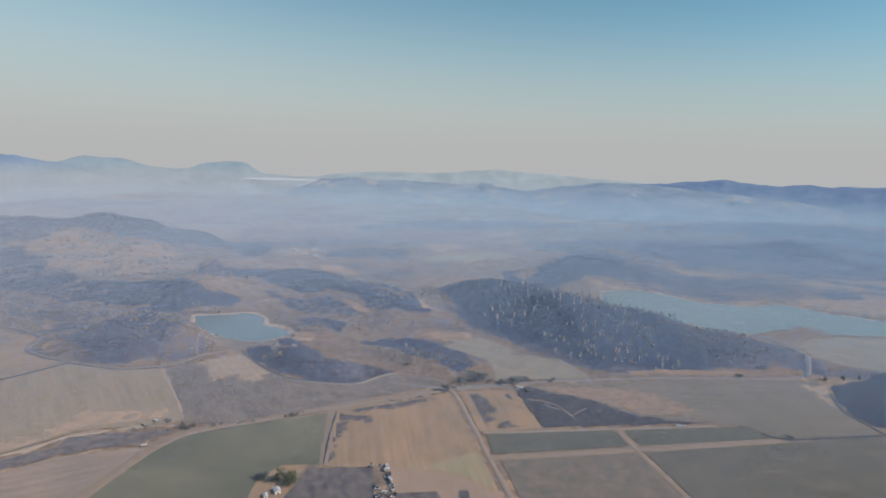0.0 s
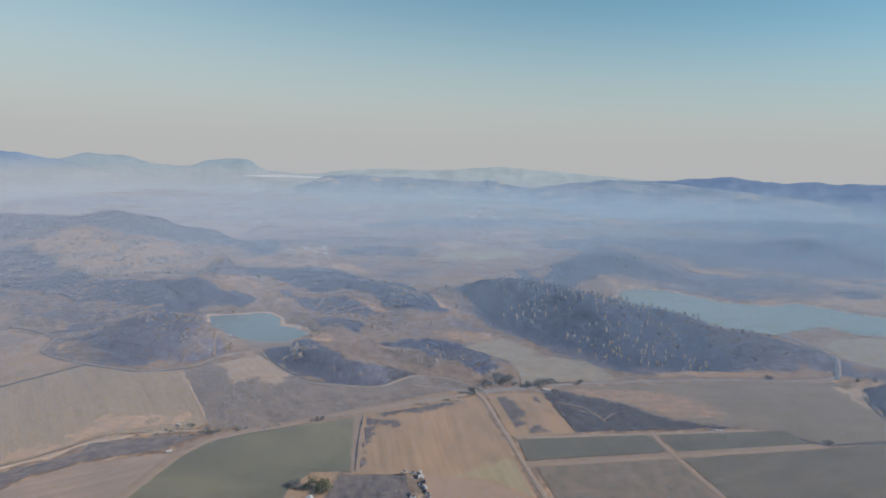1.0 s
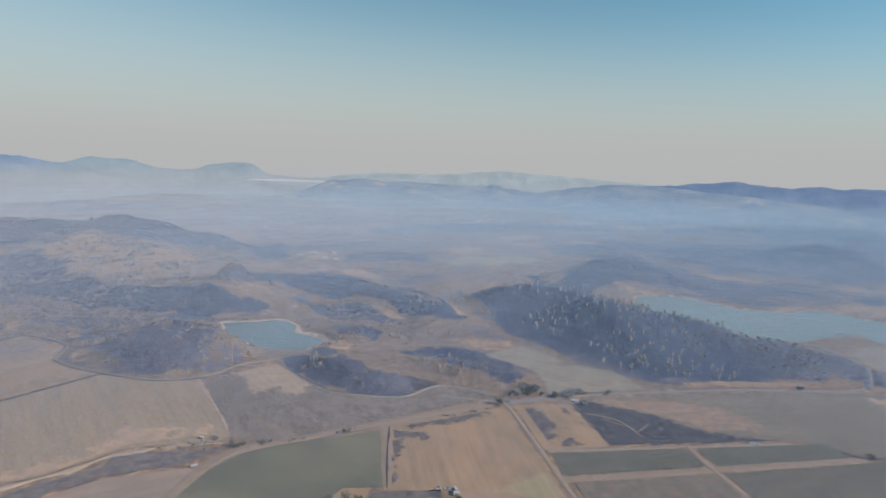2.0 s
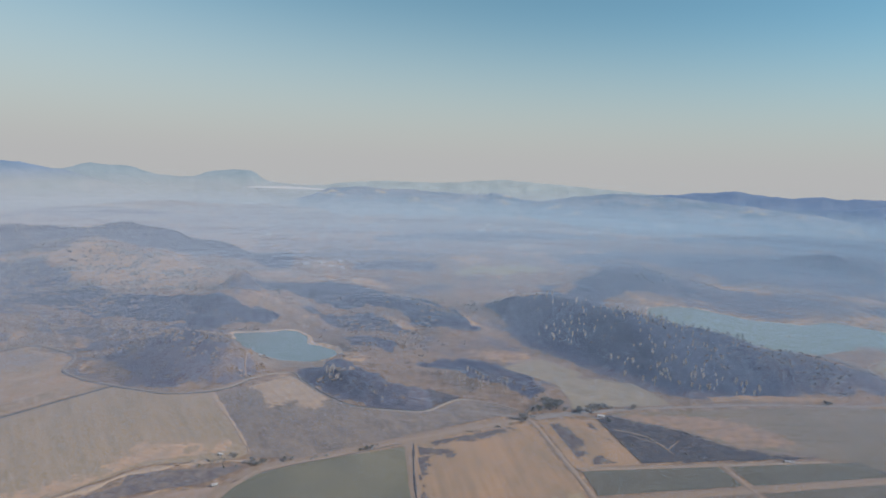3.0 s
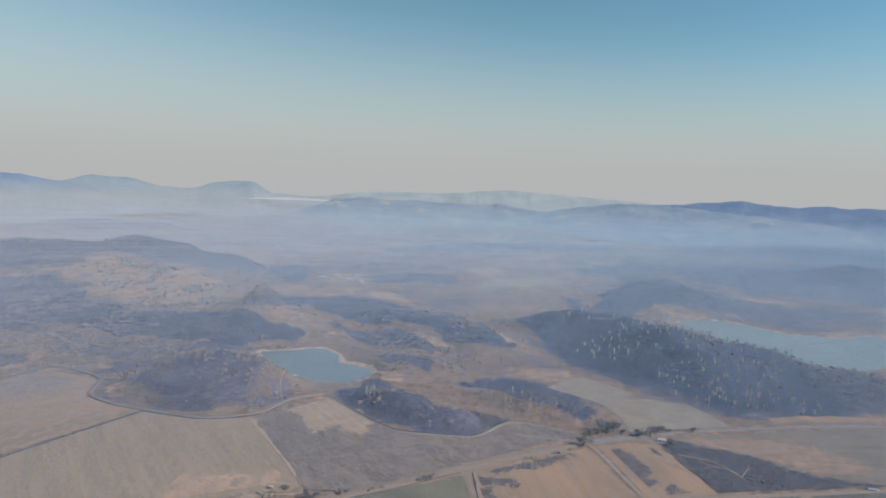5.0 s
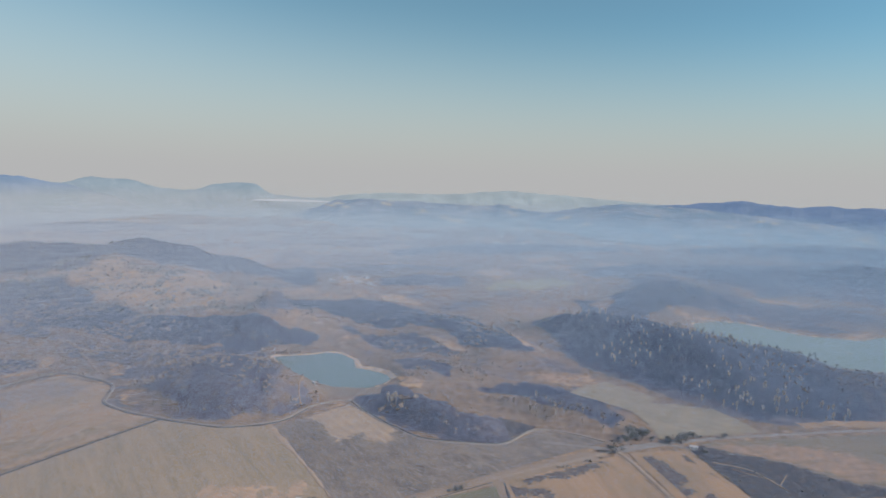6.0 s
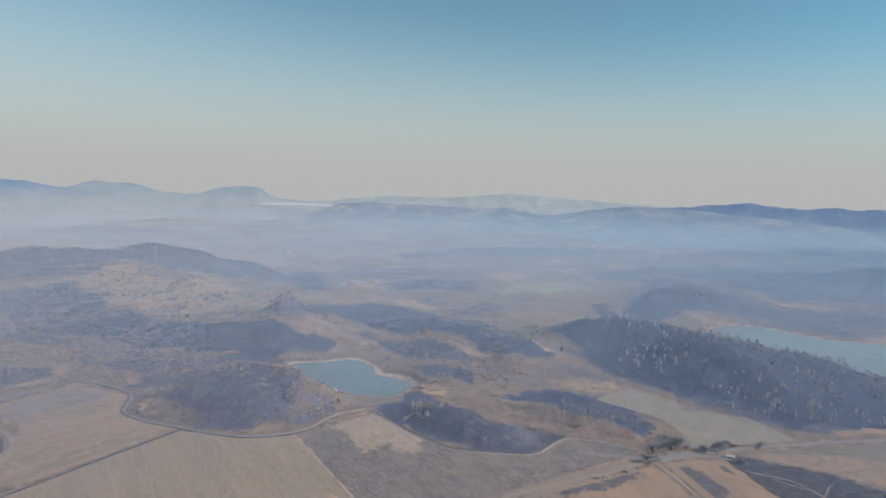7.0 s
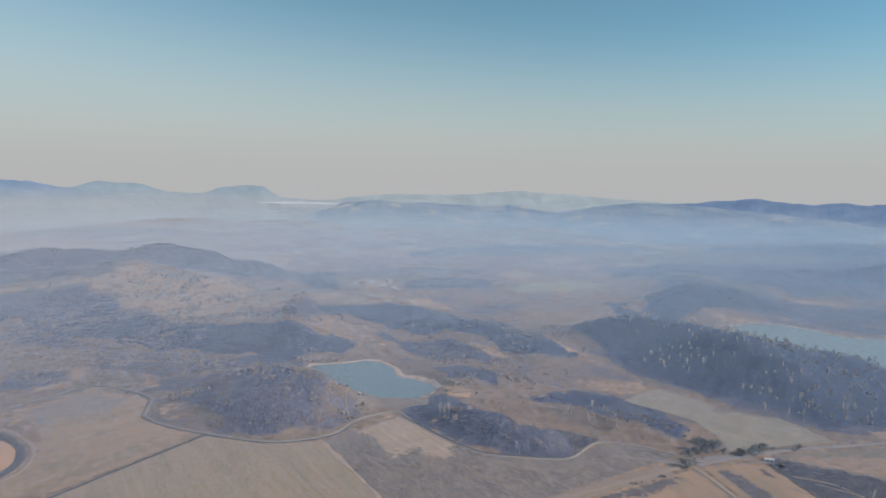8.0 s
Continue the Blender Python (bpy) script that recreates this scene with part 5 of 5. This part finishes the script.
HILLSIDES = [(-560, 1360, 260, 130, 0, 495), (-450, 1150, 330, 110, -8, 715), (-560, 1050, 200, 110, 0, 385), (-420, 980, 190, 80, 0, 385), (-262, 838, 115, 90, -15, 100), (20, 1040, 190, 130, -40, 200), (-20, 850, 130, 70, -30, 30), (-15, 708, 76, 32, -32, 33), (110, 715, 100, 36, -42, 77), (480, 740, 150, 60, -38, 110), (300, 880, 130, 80, -45, 110), (-700, 1570, 420, 160, 0, 385), (620, 1290, 200, 100, -10, 220), (180, 1080, 160, 140, 0, 30)]
scrub("scrub", HILLSIDES, M_SCRUB, 1.8, 7, 5, "dark burnt bushes dotted over the hillsides")
scrub("dry_brush", [(*h[:5], int(h[5] * 0.5)) for h in HILLSIDES if h[0] < 250] + [(480, 735, 150, 60, -38, 260)], M_BRUSH, 1.6, 7, 6, "pale dry brush and rocks on the hillsides", 0.5)
OAKS = [(-540, 1350, 230, 100, 0, 520), (-640, 1480, 330, 130, 0, 240), (-330, 1230, 160, 60, -8, 120), (-450, 1180, 200, 60, 0, 140), (100, 1130, 200, 90, -30, 80), (625, 1290, 170, 80, -10, 90)]
SINGED_WOOD = [(-420, 970, 230, 70, 0, 500), (-600, 1040, 220, 60, 0, 380), (-300, 880, 120, 60, -15, 190), (-225, 835, 80, 60, -40, 110), (-450, 1150, 330, 100, -8, 374), (40, 1000, 150, 110, -40, 264), (-20, 860, 110, 50, -30, 88), (-75, 745, 22, 16, -32, 30)]
scrub("singed_oaks", SINGED_WOOD, M_SINGED_LEAF, 2.2, 14, 25, "grey singed oaks past counting on the burnt slopes", 0.47)
scrub("far_oaks", OAKS, M_DARK_LEAF, 3.3, 10, 15, "small dark oaks dotted over the grassy hill", 0.42)
scrub("hedge_brush", [(-165, 556, 40, 8, -10, 16), (180, 640, 60, 12, 0, 26), (240, 560, 60, 40, -30, 8), (0, 583, 110, 4, 14, 24)], M_DARK_LEAF, 1.6, 9, 8, "low dark brush along the road and creek", 0.4)


# ---- buildings and vehicles ----
M_WHITE = plain_material("white_paint", (0.36, 0.345, 0.325), 0.6, 0.08, 2.0)
M_ROOF = plain_material("pale_sheet_roof", (0.36, 0.34, 0.32), 0.55, 0.12, 1.5)
M_WALL = plain_material("cream_render", (0.55, 0.49, 0.41), 0.85, 0.12, 1.5)
M_GLASS = plain_material("dark_window", (0.03, 0.035, 0.04), 0.1, 0.1, 1.0)
M_TYRE = plain_material("black_rubber", (0.03, 0.03, 0.03), 0.9, 0.2, 0.5)
M_CARS = [plain_material("silver_car_paint", (0.36, 0.36, 0.36), 0.3, 0.05, 1.0), plain_material("dark_car_paint", (0.07, 0.08, 0.10), 0.3, 0.05, 1.0)]


def block(size, at, bevel=0.05):
    """A box with rounded edges, standing on at."""
    bm = bmesh.new()
    bmesh.ops.create_cube(bm, size=1.0)
    for v in bm.verts:
        v.co = Vector((v.co.x * size[0] + at[0], v.co.y * size[1] + at[1], (v.co.z + 0.5) * size[2] + at[2]))
    bmesh.ops.bevel(bm, geom=bm.edges[:], offset=bevel, segments=2, affect="EDGES")
    return bm


def wheel(at, radius, width):
    bm = bmesh.new()
    bmesh.ops.create_cone(bm, cap_ends=True, segments=14, radius1=radius, radius2=radius, depth=width)
    bmesh.ops.bevel(bm, geom=[e for e in bm.edges if len(e.link_faces) == 2 and e.calc_face_angle(0) > 1], offset=radius * 0.15, segments=2, affect="EDGES")
    bmesh.ops.transform(bm, matrix=pose(*at, 0, 90, 0), verts=bm.verts)
    return bm


def gable_roof(wide, long, low, high, over=0.4):
    """A pitched roof slab with eaves."""
    bm = bmesh.new()
    w, l = wide / 2 + over, long / 2 + over
    prof = [(-w, low - 0.15), (0, high), (w, low - 0.15), (w, low), (0, high + 0.18), (-w, low)]
    ends = [[bm.verts.new((x, y, z)) for x, z in prof] for y in (-l, l)]
    for k in range(6):
        bm.faces.new((ends[0][k], ends[0][(k + 1) % 6], ends[1][(k + 1) % 6], ends[1][k]))
    bm.faces.new(ends[0][::-1])
    bm.faces.new(ends[1])
    bmesh.ops.recalc_face_normals(bm, faces=bm.faces)
    return bm


def house(name, x, y, turn, wide, long, eaves, ridge_z, wall, roof, label, windows=3, category="house"):
    root = tagged(new(name), label, category)
    bm = bmesh.new()
    prof = [(-wide / 2, -0.5), (wide / 2, -0.5), (wide / 2, eaves), (0, ridge_z), (-wide / 2, eaves)]
    ends = [[bm.verts.new((px, py, pz)) for px, pz in prof] for py in (-long / 2, long / 2)]
    for k in range(5):
        bm.faces.new((ends[0][k], ends[0][(k + 1) % 5], ends[1][(k + 1) % 5], ends[1][k]))
    bm.faces.new(ends[0][::-1])
    bm.faces.new(ends[1])
    bmesh.ops.recalc_face_normals(bm, faces=bm.faces)
    part("wall", bm, wall, root)
    part("roof", gable_roof(wide, long, eaves, ridge_z), roof, root)
    for side in (-1, 1):
        for k in range(windows):
            py = (k - (windows - 1) / 2) * long / max(windows, 1)
            pane = part("window", block((0.12, 1.1, 1.1), (side * wide / 2, py, 1.0), 0.02), M_GLASS, root)
            part("sill", block((0.22, 1.3, 0.08), (side * (wide / 2 + 0.06), py, 0.92), 0.02), roof, pane)
    leaf = part("door", block((1.0, 0.12, 2.05), (0, -long / 2, 0.0), 0.02), M_GLASS, root)
    part("handle", block((0.04, 0.06, 0.14), (0.38, -long / 2 - 0.09, 1.0), 0.01), M_ROOF, leaf)
    root.matrix_world = pose(x, y, float(height(x, y)) + 0.25, 0, 0, turn)
    return root


def car(x, y, turn, paint, label):
    root = tagged(new("car"), label, "car", "vehicles on the farm lane")
    part("body", block((1.8, 4.4, 0.75), (0, 0, 0.35), 0.18), paint, root)
    part("cabin", block((1.55, 2.3, 0.65), (0, -0.2, 1.05), 0.22), M_GLASS, root)
    for sx in (-0.85, 0.85):
        for sy in (-1.35, 1.35):
            tyre = part("wheel", wheel((sx, sy, 0.34), 0.34, 0.22), M_TYRE, root)
            part("rim", wheel((sx * 1.02, sy, 0.34), 0.2, 0.24), M_ROOF, tyre)
    root.matrix_world = pose(x, y, float(height(x, y)) + 0.3, 0, 0, turn)


def pontoon(x, y, turn):
    root = tagged(new("pontoon"), "small dark pontoon floating on the reservoir", "pontoon")
    part("deck", block((2.2, 8.0, 0.5), (0, 0, 0.0), 0.08), M_PALEBARK, root)
    part("hut", block((1.6, 2.0, 1.2), (0, -1.5, 0.5), 0.1), M_PALEBARK, root)
    root.matrix_world = pose(x, y, LAKE_Z - 0.1, 0, 0, turn)
    return root


def caravan(x, y, turn, long=5.0):
    root = tagged(new("caravan"), "white caravan parked on the farm lane", "caravan", "caravans on the farm lane")
    part("body", block((2.3, long, 2.1), (0, 0, 0.5), 0.25), M_WHITE, root)
    part("roof_hatch", block((0.7, 0.7, 0.15), (0, 0.4, 2.55), 0.04), M_ROOF, root)
    for sx in (-1.16, 1.16):
        part("window", block((0.06, 1.4, 0.6), (sx, 0.6, 1.4), 0.02), M_GLASS, root)
        tyre = part("wheel", wheel((sx * 0.9, 0, 0.34), 0.34, 0.2), M_TYRE, root)
        part("rim", wheel((sx * 0.92, 0, 0.34), 0.2, 0.22), M_ROOF, tyre)
    part("drawbar", block((0.12, 1.3, 0.12), (0, -long / 2 - 0.5, 0.45), 0.02), M_TYRE, root)
    root.matrix_world = pose(x, y, float(height(x, y)) + 0.3, 0, 0, turn)


def truck(x, y, turn, long, label):
    root = tagged(new("truck"), label, "truck")
    part("cab", block((2.1, 2.0, 1.8), (0, long / 2 - 1.0, 0.6), 0.2), M_WHITE, root)
    part("windscreen", block((2.0, 0.1, 0.8), (0, long / 2, 1.7), 0.03), M_GLASS, root)
    part("box", block((2.2, long - 2.3, 1.3), (0, -1.1, 0.8), 0.06), M_WHITE, root)
    for sx in (-1.0, 1.0):
        for sy in (long / 2 - 1.0, -long / 2 + 1.2):
            tyre = part("wheel", wheel((sx, sy, 0.5), 0.5, 0.3), M_TYRE, root)
            part("rim", wheel((sx * 1.02, sy, 0.5), 0.28, 0.32), M_ROOF, tyre)
    root.matrix_world = pose(x, y, float(height(x, y)) + 0.4, 0, 0, turn)


house("farmhouse", -46, 433, 20, 4.5, 6.0, 2.4, 3.6, M_WALL, M_WHITE, "small farmhouse with a white roof beside a green tree")
house("barn", 206, 618, 62, 3.6, 7.5, 2.3, 3.3, M_WALL, M_ROOF, "pale barn with a sheet roof by the junction", 2, "barn")
house("long_shed", 340, 505, 66, 2.4, 7.5, 1.3, 1.9, M_WHITE, M_WHITE, "long low white shed at the field edge", 2, "shed")
house("pump_house", -170, 811, 40, 3.2, 4.5, 2.2, 3.0, M_WHITE, M_ROOF, "small white pump house below the pond", 1, "shed")
house("shed", -54, 427, 15, 3, 4, 2.2, 3.0, M_WALL, M_ROOF, "little grey shed near the farmhouse", 1, "shed")
for fx, fy, ft, fl in ((-61, 1486, 15, 16), (-89, 1495, 80, 14), (-116, 1532, 30, 18), (-150, 1500, 70, 12), (-67, 1551, 10, 20)):
    house("farm_building", fx, fy, ft, 8, fl, 3.5, 5.5, M_WHITE, M_ROOF, "far white farm building in the hazy valley", 2, "farm building")
for fx, fy, ft, fl in ((524, 2479, 20, 22), (540, 2500, 80, 16), (623, 2736, 40, 24), (590, 2322, 70, 18), (1070, 2580, 15, 24), (1095, 2560, 60, 18), (194, 2940, 30, 26), (1670, 2409, 50, 22), (-330, 2300, 20, 20)):
    house("farm_building", fx, fy, ft, 12, fl, 4.5, 7.5, M_WHITE, M_WHITE, "far white farm building lost in blue haze", 2, "farm building")
pontoon(689, 916, 25)
caravan(41, 461, 5, 4.5)
caravan(40.5, 455, 100, 5.2)
caravan(42, 439, 20, 5.0)
caravan(36, 421, 80, 4.4)
for cx, cy, ct, paint in ((38, 458, 20, 0), (42.5, 449, 5, 1), (39.5, 444, 60, 0), (41.5, 435, 12, 1), (43, 431, 75, 0), (40, 417, 30, 0), (44.5, 419, 10, 1), (31, 428, 85, 0), (33, 416, 40, 0), (29, 418, 15, 0)):
    car(cx, cy, ct, M_CARS[paint], ("silver", "dark")[paint] + " car on the farm lane")
car(35, 463, 80, M_CARS[0], "silver car on the farm lane")
car(28, 465, 95, M_CARS[0], "silver car on the farm lane")
car(29, 432, 10, M_CARS[1], "dark car on the farm lane")
car(43, 426, 160, M_CARS[0], "silver car on the farm lane")
car(40, 447, 15, M_CARS[1], "dark car on the farm lane")
truck(-169.5, 521.5, 108, 5.0, "white flatbed truck beside the tan field")
truck(-175, 573, 70, 4.6, "white truck parked by the creek")


# ---- fog lying between the far ridges ----
def fog_bank(ends, thick, label):
    """A flat, bright, level streak of fog with a soft swelling top."""
    (ax, ay, az), (bx, by, bz) = ends
    t = np.linspace(0, 1, 50)
    rows = []
    for k in np.linspace(-1, 1, 9):
        swell = thick * np.sin(np.pi * t) ** 0.6 * (0.7 + 0.6 * fbm(t * 900, t * 0 + ax, 160, 3, 5)) * (1 - k * k)
        rows.append(np.stack([ax + (bx - ax) * t, ay + (by - ay) * t + 90 * k, az + (bz - az) * t + swell], -1))
    return tagged(grid_object("fog_bank", np.stack(rows), M_FOG), label, "fog", kind="structure")


# the fog's white is mostly a painted glow, as on the far ridges
M_FOG = ridge_material("glowing_fog", (0.18, 0.18, 0.18), (0.22, 0.22, 0.22), (0.118, 0.122, 0.126), 0.0, 40.0)
fog_bank([(-715, 4372, 102), (-163, 4426, 96)], 13, "thin white fog streak between far mountains")
